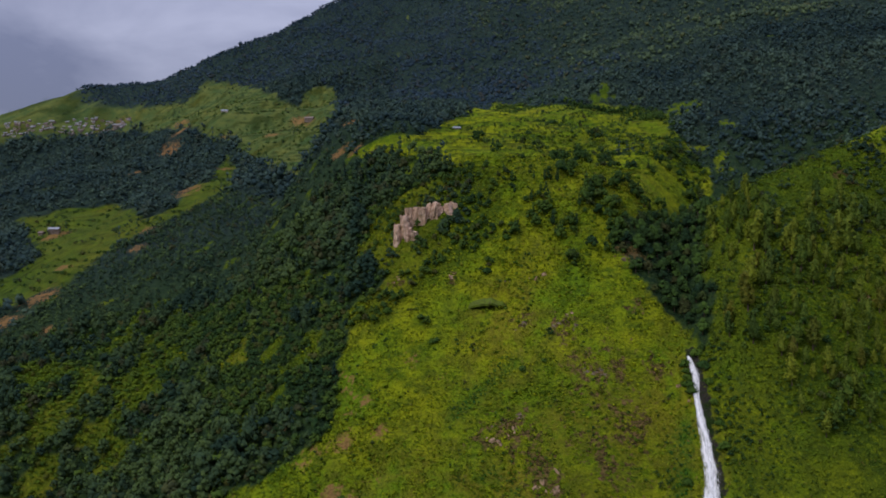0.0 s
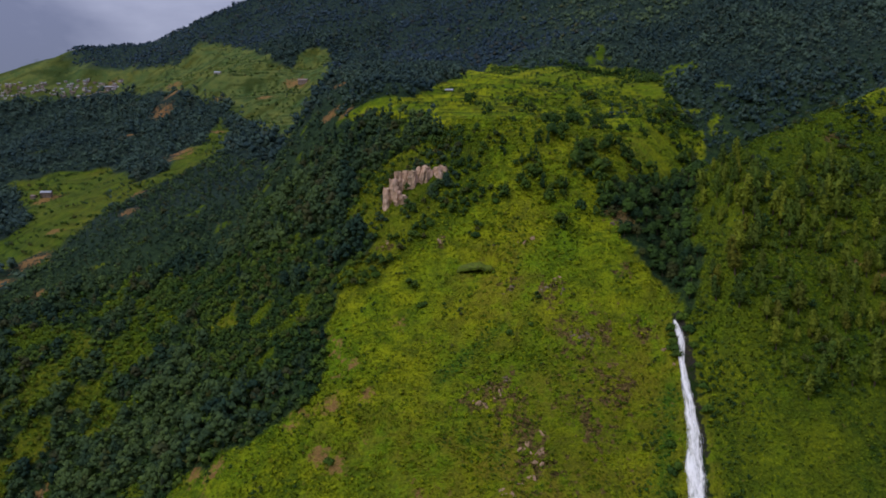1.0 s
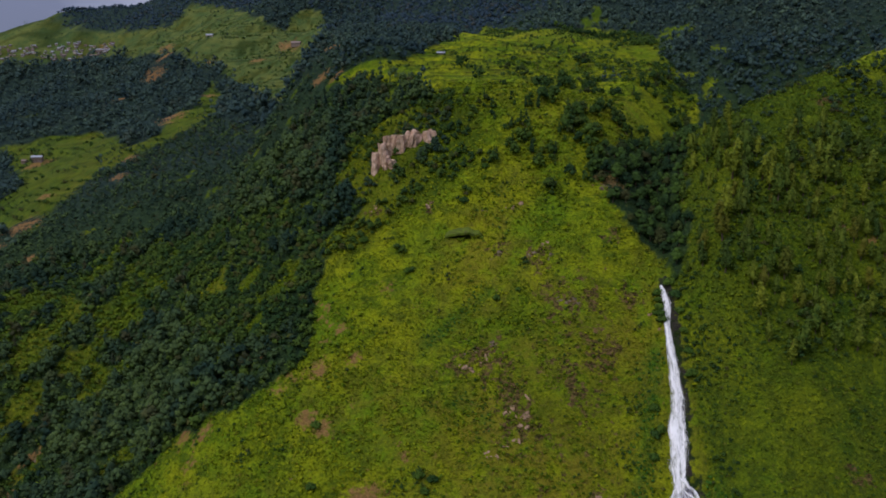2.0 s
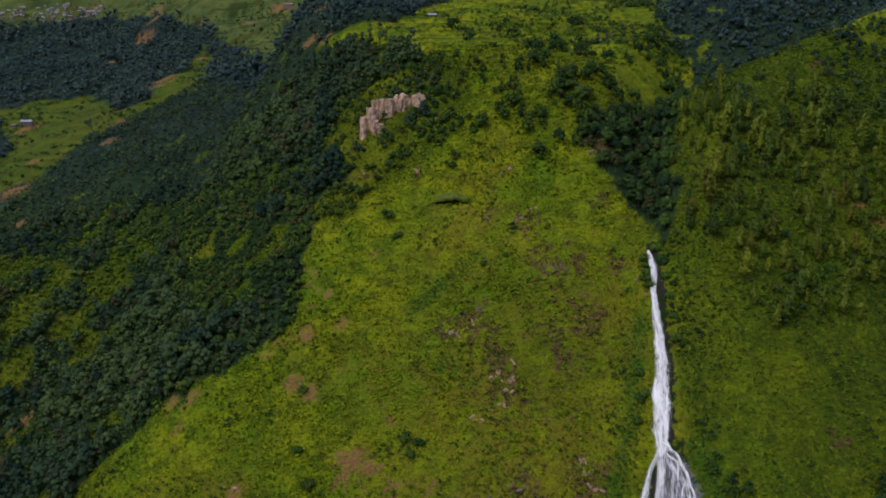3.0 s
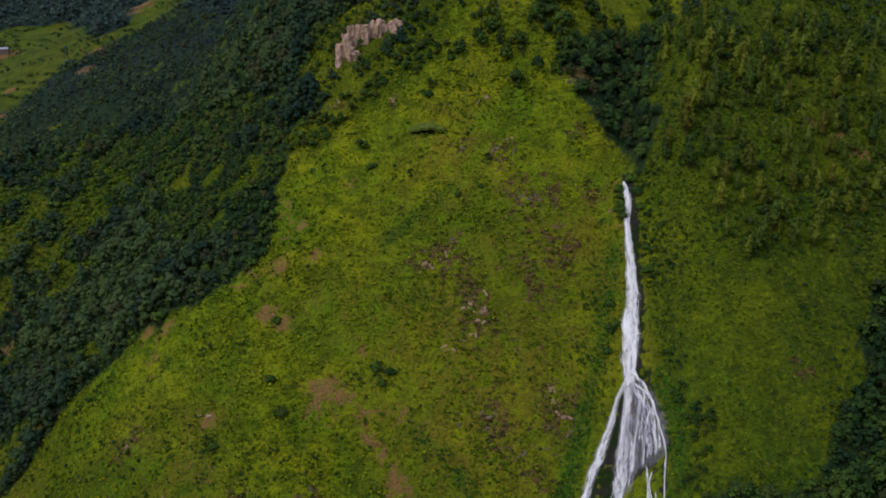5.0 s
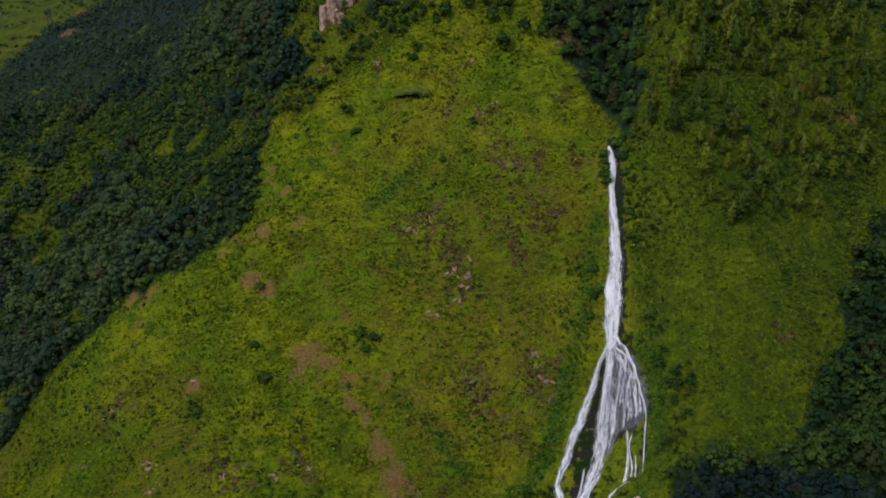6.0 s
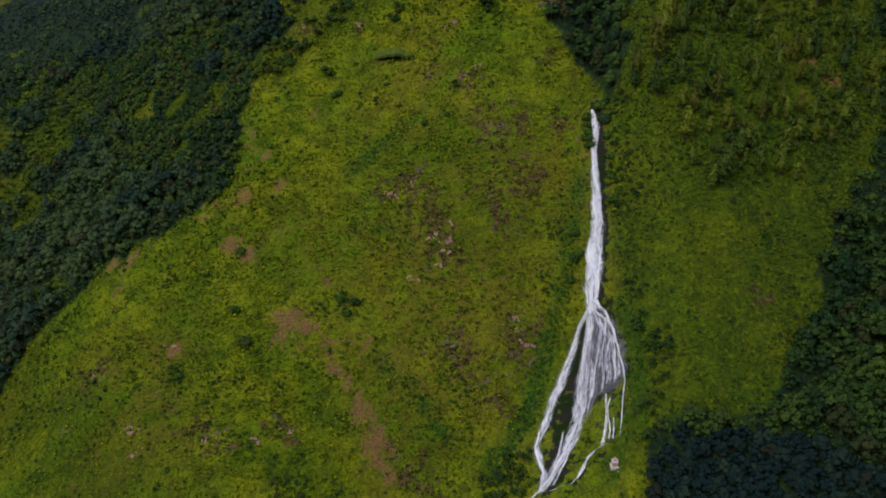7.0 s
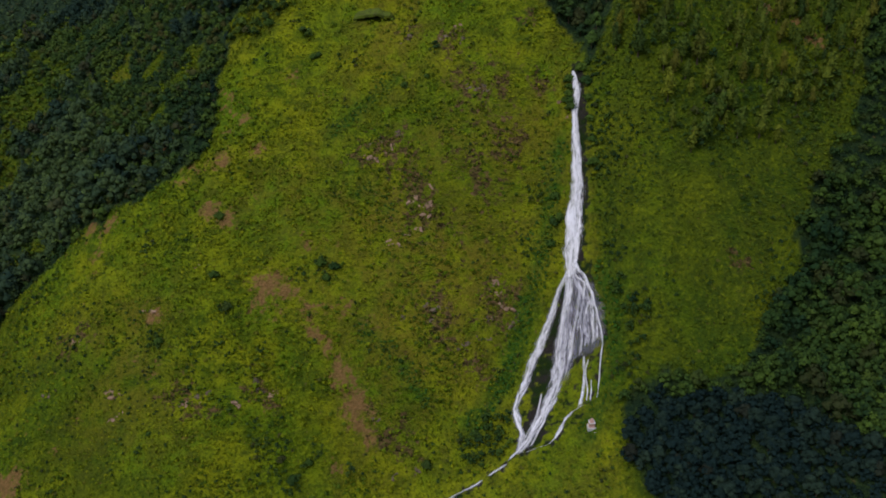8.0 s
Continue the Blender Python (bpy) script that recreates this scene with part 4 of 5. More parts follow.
planting("foot_thicket", 39, *scatter(39, (40, 196, 125, 300), 2.6, lambda x, y: np.min([np.hypot(x - a, (y - b) * 1.1) / r for a, b, r in [(64, 212, 9), (56, 209, 7), (99, 292, 2.4), (99, 296, 2.0), (106, 276, 2.6), (114, 224, 5), (111, 215, 4), (109, 292, 4.5), (109, 283, 5), (109, 273, 4.5), (110, 264, 4), (109, 233, 4), (108, 244, 3)]], axis=0) < 0.9 + 0.4 * fractal(x, y, 5, 2, 43)),
         THICKET_KINDS, (0.28, 0.55), LEAF_THICKET, "dark trees and bushes beside the waterfall", "shrubs", 0.3, 9)
planting("cliff_trees", 40, *scatter(40, (-40, 370, 24, 410), 2.6, lambda x, y: (near_line(x, y, [(-27, 386), (-20, 393), (-8, 397), (12, 397)]) < 3.6) | (np.hypot(x + 12, y - 373) < 4.5) | (np.hypot(x - 1, y - 379) < 4.5) | (np.hypot(x - 10, y - 380) < 4) | (np.hypot(x + 27, y - 377) < 5) | (np.hypot(x + 1, y - 386) < 1.6)),
         WOOD_KINDS[:5], (0.2, 0.6), LEAF_WOOD, "dark trees about the edges of the cliff", "trees", 0.4, 9)
planting("border_trees", 41, *scatter(41, (90, 440, 215, 840), 4.4, lambda x, y: (near_line(*wobble(x, y, 8, 20), [(100, 462), (168, 500), (184, 566), (178, 640), (125, 680), (100, 780)]) < 12) & gaps(x, y, 15, -0.15, 44)),
         THICKET_KINDS, (0.25, 0.9), LEAF_THICKET, "dark trees along the border of the plateau", "trees", 0.4, 20)
planting("seep_greenery", 35, *scatter(35, (-20, 195, 125, 320), 1.2, lambda x, y: np.min([near_line(*wobble(x, y, 1.5, 6), stops) / reach for stops, reach in LUSH], axis=0) < 0.8 + 0.5 * fractal(x, y, 5, 2, 37)),
         CUSHION_KINDS, (0.35, 1.0), LEAF_LUSH, "fresh green plants along the seeping water", "shrubs", 0.2, 8)
planting("shrubs", 8, *scatter(8, (-150, 180, 106, 420), 1.7, lambda x, y: open_grass(x, y) & gaps(x, y, 13, 0.5 - 0.9 * np.clip(1.4 - np.hypot(x - 55, (y - 268) * 0.9) / 40, 0, 1) - 0.1 * (y < 238), 15)),
         SHRUB_KINDS + CUSHION_KINDS, (0.3, 1.15), LEAF_SHRUB, "low green shrubs among the grass", "shrubs", 0.15, 14)
planting("hill_shrubs", 9, *scatter(9, (104, 185, 228, 384), 1.35, lambda x, y: open_grass(x, y) & gaps(x, y, 7, -0.75, 16)),
         CUSHION_KINDS, (0.3, 1.0), LEAF_SCRUB, "mossy low scrub on the steep hill", "shrubs", 0.3, 16, 1.2)
planting("hill_bushes", 61, *scatter(61, (110, 200, 222, 330), 3.4, lambda x, y: open_grass(x, y) & gaps(x + 0.3 * y, y * 0.5, 8, 0.12, 62)),
         THICKET_KINDS, (0.12, 0.34), LEAF_COPSE, "small green bushes in streaks down the steep hill", "shrubs", 0.25, 9, 1.2)
planting("hill_grass", 11, *scatter(11, (106, 185, 240, 395), 1.3, lambda x, y: open_grass(x, y) & gaps(x, y, 5, -0.4, 19)),
         TUFT_KINDS, (0.5, 1.2), LEAF_SCRUB, "dull olive grass on the steep hill", "grass", 0.05)
planting("hill_thicket", 36, *scatter(36, (110, 255, 226, 382), 4.0, lambda x, y: inside(*wobble(x, y, 6), PINE_HILL) & ~inside(x, y, RIDGE_GRASS) & gaps(x, y, 12, -0.1, 38)),
         THICKET_KINDS, (0.25, 0.6), LEAF_COPSE, "green thicket between the pines", "shrubs", 0.3, 14)
planting("ridge_scrub", 12, *scatter(12, (150, 330, 250, 400), 3.4, lambda x, y: ~woodland(x, y) & gaps(x, y, 14, 0.05, 20)),
         WOOD_KINDS[:5], (0.15, 0.5), LEAF_WOOD, "bushes along the crest of the hill", "shrubs")
planting("bank_scrub", 17, *scatter(17, (50, 345, 250, 540), 2.9, lambda x, y: ~woodland(x, y) & ~inside(x, y, PINE_HILL) & gaps(x, y, 11, -0.2, 27)),
         CUSHION_KINDS, (0.5, 1.6), LEAF_SHRUB, "low scrub on the banks about the gully", "shrubs", 0.2, 14)
planting("clearing_scrub", 16, *scatter(16, (-305, 240, -120, 500), 2.3, lambda x, y: inside(x, y, SPUR_WOOD) & ~woodland(x, y)),
         CUSHION_KINDS, (0.7, 2.4), LEAF_SCRUB, "green scrub in the clearings of the wood", "shrubs", 0.2, 14)
planting("dark_shrubs", 51, *scatter(51, (-150, 180, 106, 380), 3.0, lambda x, y: open_grass(x, y) & gaps(x, y, 7, 0.5 - 0.3 * (y < 246) - 0.45 * np.clip((-50 - x) / 14, 0, 1), 52)),
         CUSHION_KINDS, (0.3, 1.1), LEAF_THICKET, "small dark bushes dotted over the grass slope", "shrubs", 0.15, 9)
planting("tussocks", 42, *scatter(42, (-150, 180, 106, 430), 2.3, lambda x, y: open_grass(x, y) & gaps(x, y, 6, -0.45, 46)),
         TUSSOCK_KINDS, (0.45, 1.35), LEAF_GRASS, "rough tussocks on the steep grass slope", "grass", 0.25, 18, 1.3)
planting("grass", 10, *scatter(10, (-150, 180, 106, 430), 1.0, lambda x, y: open_grass(x, y) & gaps(x, y, 5, -0.5 + 0.75 * np.clip(1.5 - np.hypot(x - 58, (y - 266) * 0.9) / 36, 0, 1), 18)),
         TUFT_KINDS, (0.4, 1.05), LEAF_GRASS, "long yellow-green grass on the steep slope", "grass", 0.05, 20, 1.3)


def part(name, me, parent, label=""):
    ob = new(name, me)
    ob.parent = parent
    return tagged(ob, label)


def upright(name, crown, stem, leaf, label, category, group):
    """A plant with a stem and a crown, as a thing at the origin."""
    top = tagged(new(name), label, category, group)
    part("trunk", mesh_of(name + "_trunk", *stem, BARK), top)
    part("crown", mesh_of(name + "_crown", *crown, leaf), top)
    return top


def plant_out(name, protos, seed, x, y, sizes, sink=0.3):
    """Sets a thing at each place: the prototypes first, then copies of them."""
    r = rng_of(seed)
    for n, (a, b) in enumerate(zip(x, y)):
        m = pose(float(a), float(b), float(land(a, b)) - sink, r.uniform(-4, 4), r.uniform(-4, 4), r.uniform(0, 360)) @ Matrix.Diagonal((*[r.uniform(*sizes)] * 3, 1))
        if n < len(protos):
            protos[n].matrix_world = m
        else:
            copy_thing(protos[n % len(protos)], m)


r_p = rng_of(20)
pine_protos = [upright("pine_tree", cone_crown(80 + k, 12.5, r_p.uniform(2.0, 2.9), 420, 0.66), stems(80 + k, 12, 2.4, 0.28, 4, 0.9), LEAF_PINE,
                       "tall yellow-green pine on the steep hill", "tree", "pines on the hill") for k in range(6)]
px, py = scatter(21, (110, 250, 226, 382), 5.2, lambda x, y: inside(*wobble(x, y + 2, 8), PINE_HILL) & ~inside(x, y, RIDGE_GRASS) & gaps(x, y, 14, -0.5 + 0.8 * np.clip((282 - y) / 24, 0, 1) + 0.3 * np.clip((x - 170) / 30, 0, 1) * (y < 312), 22))
plant_out("pine_tree", pine_protos, 22, px, py, (0.35, 1.1))
big_pines = [(123, 286), (128, 303), (178, 320), (168, 331), (138, 322), (153, 310), (125, 296), (146, 330), (186, 330), (196, 318)]
plant_out("pine_tree", [copy_thing(pine_protos[0], pine_protos[0].matrix_world)], 29, *zip(*big_pines), (1.05, 1.35))

gully_protos = [upright("broadleaf_tree", broad_crown(100 + k, 9, 4.2, 9, 42, 0.5), stems(100 + k, 9, 4, 0.25, 5, 0.75), LEAF_TREE,
                        "dark green broadleaf tree in the gully", "tree", "trees in the gully") for k in range(3)]
px, py = scatter(23, (82, 290, 170, 472), 4.4, lambda x, y: inside(*wobble(x, y, 2), GULLY_WOOD))
plant_out("broadleaf_tree", gully_protos, 24, px, py, (0.6, 1.1))

plant_out("broadleaf_tree", [copy_thing(gully_protos[1], gully_protos[1].matrix_world)], 59,
          *zip((106.5, 297), (107.5, 291), (108, 285), (107.5, 279), (107.5, 273), (107, 267), (111, 288), (112, 281), (110, 275), (98.0, 297), (97.4, 301), (110.5, 294)), (0.32, 0.55))

grove_protos = [upright("broadleaf_tree", broad_crown(110 + k, 10, 4.8, 11, 42, 0.5), stems(110 + k, 10, 4, 0.28, 5, 0.75), LEAF_GROVE,
                        "rounded dark tree in the grove below the hill", "tree", "trees in the grove") for k in range(3)]
px, py = scatter(25, (100, 165, 182, 210), 3.9, lambda x, y: inside(*wobble(x, y, 2.0, 7), GROVE) & (y > 156))
plant_out("broadleaf_tree", grove_protos, 26, px, py, (0.55, 0.92))
planting("grove_undergrowth", 60, *scatter(60, (98, 140, 200, 212), 3.0, lambda x, y: inside(*wobble(x, y, 2.0, 7), GROVE)), THICKET_KINDS, (0.55, 0.95), LEAF_GROVE,
         "dark leafy undergrowth that fills the grove", "shrubs", 0.3, 12)

conifer_protos = [upright("conifer", pine_crown(120 + k, 12, 2.2, 7, 4, 14, 0.5), stems(120 + k, 12, 2, 0.22, 3, 0.9), LEAF_TREE,
                          "slim dark conifer on the grassy shoulder", "tree", "conifers on the shoulder") for k in range(2)]
spots = [(55, 364), (66, 362), (110, 387), (38, 388), (55, 393), (49, 395), (61, 390), (104, 390), (34, 404), (77, 391), (70, 372), (46, 380)]
plant_out("conifer", conifer_protos, 27, *zip(*spots), (0.55, 0.95))

crest_conifers = [upright("conifer", pine_crown(140 + k, 10, 1.9, 7, 4, 14, 0.5), stems(140 + k, 10, 1.8, 0.2, 3, 0.9), LEAF_SPRUCE,
                          "slim blue-green conifer on the wooded crest", "tree", "conifers on the crest") for k in range(3)]
px, py = scatter(53, (-110, 400, 6, 500), 6.6, lambda x, y: spur_keep(x, y) & gaps(x, y, 20, -0.15, 54))
plant_out("conifer", crest_conifers, 55, px, py, (0.5, 1.0))
px, py = scatter(56, (-200, 290, -50, 420), 13.0, lambda x, y: spur_keep(x, y) & gaps(x, y, 25, 0.05, 57))
plant_out("conifer", [copy_thing(crest_conifers[0], crest_conifers[0].matrix_world)], 58, px, py, (0.6, 1.1))

bush_protos = [upright("bush", broad_crown(130 + k, 2.1, 2.9, 11, 26, 0.5, 0.15, False), stems(130 + k, 2.2, 1.6, 0.1, 3, 0.6), LEAF_BUSH,
                       "round dark green bush on the grass slope", "bush", "bushes on the slope") for k in range(3)]
spots = [(59, 341), (21, 350), (32, 364), (-8, 336), (-15, 344), (-32, 350), (-22, 346), (-27, 348), (-54, 351), (-32, 333), (-5, 327), (6, 370),
         (8, 360), (-1, 363), (-80, 283), (-89, 282), (-68, 275), (-66, 269), (-101, 282), (-39, 275), (-29, 294), (-53, 288), (-38, 255),
         (-33, 245), (-7, 253), (2, 258)]
spots += [(-56, 237), (-55, 227), (-32, 245), (-55, 212), (-20, 225), (6, 325), (-3, 327), (-31, 334), (43, 309), (34, 308), (19, 306), (7, 257),
          (4, 254), (3, 210), (-9, 206), (-5, 202), (26, 236), (32, 234), (0, 207), (45, 203), (50, 207), (41, 208), (53, 203), (92, 268), (93, 262), (91, 273), (105, 297), (105.5, 290), (105, 283), (97.5, 291), (98.5, 295), (105, 275)]
plant_out("bush", bush_protos, 28, *zip(*spots), (0.35, 1.05), 0.25)
spots = [(100.0, 296.5), (99.6, 294), (99.4, 291.5), (99.4, 289), (99.6, 287), (104.6, 297), (105.4, 291), (105.6, 285), (105.4, 279), (105.6, 273), (105.2, 267), (92, 268), (91, 262), (89.5, 257)]
plant_out("bush", [copy_thing(bush_protos[0], bush_protos[0].matrix_world)], 30, *zip(*spots), (0.75, 1.15), 0.2)


# ---- rocks ----
def shard(seed, material):
    """An angular block of rock about two metres across, cut by flat breaks."""
    r = rng_of(seed)
    bm = bmesh.new()
    bmesh.ops.create_icosphere(bm, subdivisions=2, radius=1.0)
    axes = r.normal(size=(10, 3))
    axes /= np.linalg.norm(axes, axis=1)[:, None]
    reach = r.uniform(0.4, 0.85, 10)
    for v in bm.verts:
        for a, k in zip(axes, reach):
            d = float(np.dot(v.co, a))
            if d > k:
                v.co -= Vector(a) * (d - k)
        v.co *= 1 + 0.2 * noise.noise(v.co * 2.6 + Vector((seed, 0, 0)))
    me = bpy.data.meshes.new("rock")
    bm.to_mesh(me)
    bm.free()
    me.materials.append(material)
    return me


SHARDS = {True: [shard(300 + k, STONE_PINK) for k in range(7)], False: [shard(320 + k, STONE_GREY) for k in range(7)]}


def rock_on_slope(seed, x, y, wide, deep, high, pink, label):
    """A ragged outcrop: blocks of several sizes set along one bed of the slope."""
    r = rng_of(seed)
    wide, deep, high = 1.6 * wide, 1.5 * deep, 1.25 * high
    gx, gy = slope_at(x, y)
    up = Vector((-gx, -gy, 1)).normalized()
    side = Vector((1, 0, gx)).normalized()
    turn = Matrix((side, up.cross(side), up)).transposed().to_4x4()
    top = tagged(new("rock_outcrop"), label, "rock", "rocks on the slope")
    top.matrix_world = Matrix.Translation((x, y, float(land(x, y)) - 0.15 * high)) @ turn @ pose(0, 0, 0, 0, 0, (seed * 47) % 80 - 40)
    for n in range(24):
        size = r.uniform(0.14, 0.42) * (1.4 if n < 4 else 0.75)
        ob = part("rock", SHARDS[pink][int(r.integers(0, 7))], top)
        ob.matrix_basis = pose(r.normal() * 0.42 * wide, r.normal() * 0.17 * deep, r.uniform(-0.35, -0.05) * high, r.uniform(-25, 25), r.uniform(-25, 25),
                               r.uniform(0, 360)) @ Matrix.Diagonal((wide * size, deep * size * 0.8, high * size * 1.2, 1))
    return top


rr = rng_of(77)
for n, (x, y, w, h, pink) in enumerate([(39, 267, 3.0, 1.5, 1), (36, 274, 2.4, 1.0, 1), (38, 276, 3.2, 1.2, 1), (41, 271, 2.2, 1.0, 1), (29, 291, 3.4, 1.3, 1),
                                        (25, 293, 2.6, 1.0, 0), (32, 294, 2.4, 1.2, 0), (71, 251, 2.6, 1.8, 1), (73, 247, 2.4, 1.8, 1), (69, 254, 2.0, 1.2, 1), (46, 247, 3.4, 1.4, 0), (21, 288, 2.6, 1.0, 1), (43, 273, 2.6, 1.1, 1), (66, 245, 2.6, 1.3, 0), (55, 238, 2.2, 1.0, 0), (64, 240, 2.4, 1.1, 0), (34, 245, 2.6, 1.1, 0), (42, 342, 3.4, 1.4, 1), (31, 344, 2.4, 1.2, 0),
                                        (43, 244, 2.4, 1.2, 0), (30, 263, 2.2, 0.8, 1), (75, 244, 3.0, 1.4, 0), (-43, 219, 2.8, 1.2, 1)]):
    rock_on_slope(n + 1, x, y, w, w * 0.8, h, bool(pink), "pinkish bare rock showing through the grass" if pink else "grey weathered rock showing through the grass")
for n, (x, y, w, h, pink) in enumerate([(-38, 221, 2.0, 0.9, 0), (-18, 223, 3.0, 1.0, 0), (-13, 222, 2.2, 0.8, 1), (-61, 247, 2.4, 0.8, 1), (5, 354, 2.6, 1.6, 1), (-23, 362, 2.4, 1.8, 1),
                                        (-21, 363, 1.8, 1.6, 1), (52, 321, 3.2, 1.4, 0), (56, 324, 2.4, 1.5, 1), (36, 324, 3.0, 1.2, 0), (60, 318, 2.8, 1.2, 0),
                                        (96, 292, 1.6, 3.0, 1), (98, 286, 1.3, 1.6, 1), (64, 302, 3.0, 1.0, 0), (88, 342, 3.2, 2.6, 0), (91, 349, 3.0, 2.6, 0),
                                        (112, 388, 3.4, 2.6, 0), (118, 392, 3.0, 2.4, 0), (176, 303, 2.2, 1.2, 1), (-190, 339, 3.2, 2.4, 0), (-187, 336, 2.4, 1.8, 0), (38, 207, 1.8, 1.2, 0), (30, 207, 2.4, 1.8, 0), (-25, 219, 2.4, 0.9, 1), (-97, 229, 2.6, 0.9, 0), (-70, 224, 2.4, 0.9, 1), (-68, 218, 1.8, 0.8, 1), (22, 219, 2.0, 1.1, 0), (-87, 242, 2.2, 0.8, 1), (-45, 259, 1.8, 0.8, 1)]):
    rock_on_slope(n + 30, x, y, w, w * 0.8, h, bool(pink), "pinkish bare rock showing through the grass" if pink else "grey weathered rock showing through the grass")


def column(seed, wide, deep, high):
    """An upright, cracked buttress of a cliff: a prism with uneven rings and a broken top."""
    r = rng_of(seed)
    bm = bmesh.new()
    sides, rings = 9, 9
    loop_of = []
    skew = r.uniform(0.75, 1.2, sides)
    for k in range(rings):
        t = k / (rings - 1)
        grow = 1 - 0.25 * t ** 3
        loop_of.append([bm.verts.new((math.cos(a) * wide * 0.5 * grow * q * r.uniform(0.85, 1.12) + r.uniform(-0.15, 0.15),
                                      math.sin(a) * deep * 0.5 * grow * q * r.uniform(0.85, 1.1) + 1.6 * t,
                                      t * high + r.uniform(-0.35, 0.35) + (r.uniform(-1.2, 0.4) if k == rings - 1 else 0)))
                        for a, q in zip([2 * math.pi * (j + 0.5) / sides for j in range(sides)], skew)])
    for low, up in zip(loop_of, loop_of[1:]):
        for j in range(sides):
            bm.faces.new((low[j], low[(j + 1) % sides], up[(j + 1) % sides], up[j]))
    bm.faces.new(loop_of[-1])
    bm.faces.new(loop_of[0][::-1])
    me = bpy.data.meshes.new("rock_column")
    bm.to_mesh(me)
    bm.free()
    me.materials.append(STONE_CLIFF)
    return me


cliff = tagged(new("rock_cliff"), "pink bare cliff of upright cracked rock under the trees", "cliff")
cliff.location = (-7, 387, float(land(-7, 387)))
for n, (dx, dy, w, top) in enumerate([(-17.0, -3, 3.4, 213), (-14.2, -2, 3.6, 214), (-12.0, 0.5, 4.0, 218), (-9.4, 1.5, 4.2, 220), (-6.6, 2.0, 4.4, 222), (-3.8, 2.2, 4.0, 223.5), (-1.0, 2.2, 4.2, 224),
                                      (1.8, 2.0, 4.0, 223.5), (4.4, 1.6, 3.2, 223), (8.2, 1.6, 3.8, 224.5), (11.0, 1.4, 3.6, 224), (13.6, 1.2, 2.8, 223), (-11.0, -5.0, 4.0, 211.5), (-7.5, -4.2, 3.2, 211)]):
    base = float(land(-7 + dx, 387 + dy - 2)) - 1.5
    ob = part("rock_column", column(200 + n, w * 1.38, 5.0, max(3.0, top - base + 1.6 * math.sin(n * 4.7))), cliff)
    ob.matrix_basis = pose(dx, dy + 1.9 * math.sin(n * 2.3), base - cliff.location.z, 5 * math.sin(n * 1.7), 7 * math.sin(n * 3.1), 40 * n)


def overhang():
    """The lip of a shallow cave: an arched slab of turf and rock that juts out of the slope."""
    bm = bmesh.new()
    rows, cols = 5, 16
    grid = []
    for layer in (0, 1):
        for i in range(cols):
            u = i / (cols - 1) * 2 - 1
            for j in range(rows):
                v = j / (rows - 1)
                x = u * 9.5
                y = -4.2 * (1 - u * u) * (1 - v) + 4.5 * v + 0.4 * noise.noise((x * 0.4, v * 3, 1))
                z = 2.9 * (1 - u * u) ** 0.7 - 0.4 + 0.6 * noise.noise((x * 0.35, 3.0, 5.0)) + 2.5 * v + (0.25 if layer else -0.75 - 0.5 * v) + 0.3 * noise.noise((x * 0.5, v * 2, layer))
                grid.append(bm.verts.new((x, y, z)))
    at = lambda l, i, j: grid[l * rows * cols + i * rows + j]
    for i in range(cols - 1):
        for j in range(rows - 1):
            bm.faces.new((at(1, i, j), at(1, i + 1, j), at(1, i + 1, j + 1), at(1, i, j + 1)))
            bm.faces.new((at(0, i, j), at(0, i, j + 1), at(0, i + 1, j + 1), at(0, i + 1, j)))
        bm.faces.new((at(0, i, 0), at(0, i + 1, 0), at(1, i + 1, 0), at(1, i, 0)))
        bm.faces.new((at(0, i, rows - 1), at(1, i, rows - 1), at(1, i + 1, rows - 1), at(0, i + 1, rows - 1)))
    me = bpy.data.meshes.new("overhang")
    bm.to_mesh(me)
    bm.free()
    me.materials.append(STONE_MOSSY)
    return me


ledge = tagged(new("cave_ledge", overhang()), "grassy rock ledge over a shallow dark cave", "rock")
ledge.location = (21, 337.5, CAVE_FLOOR)


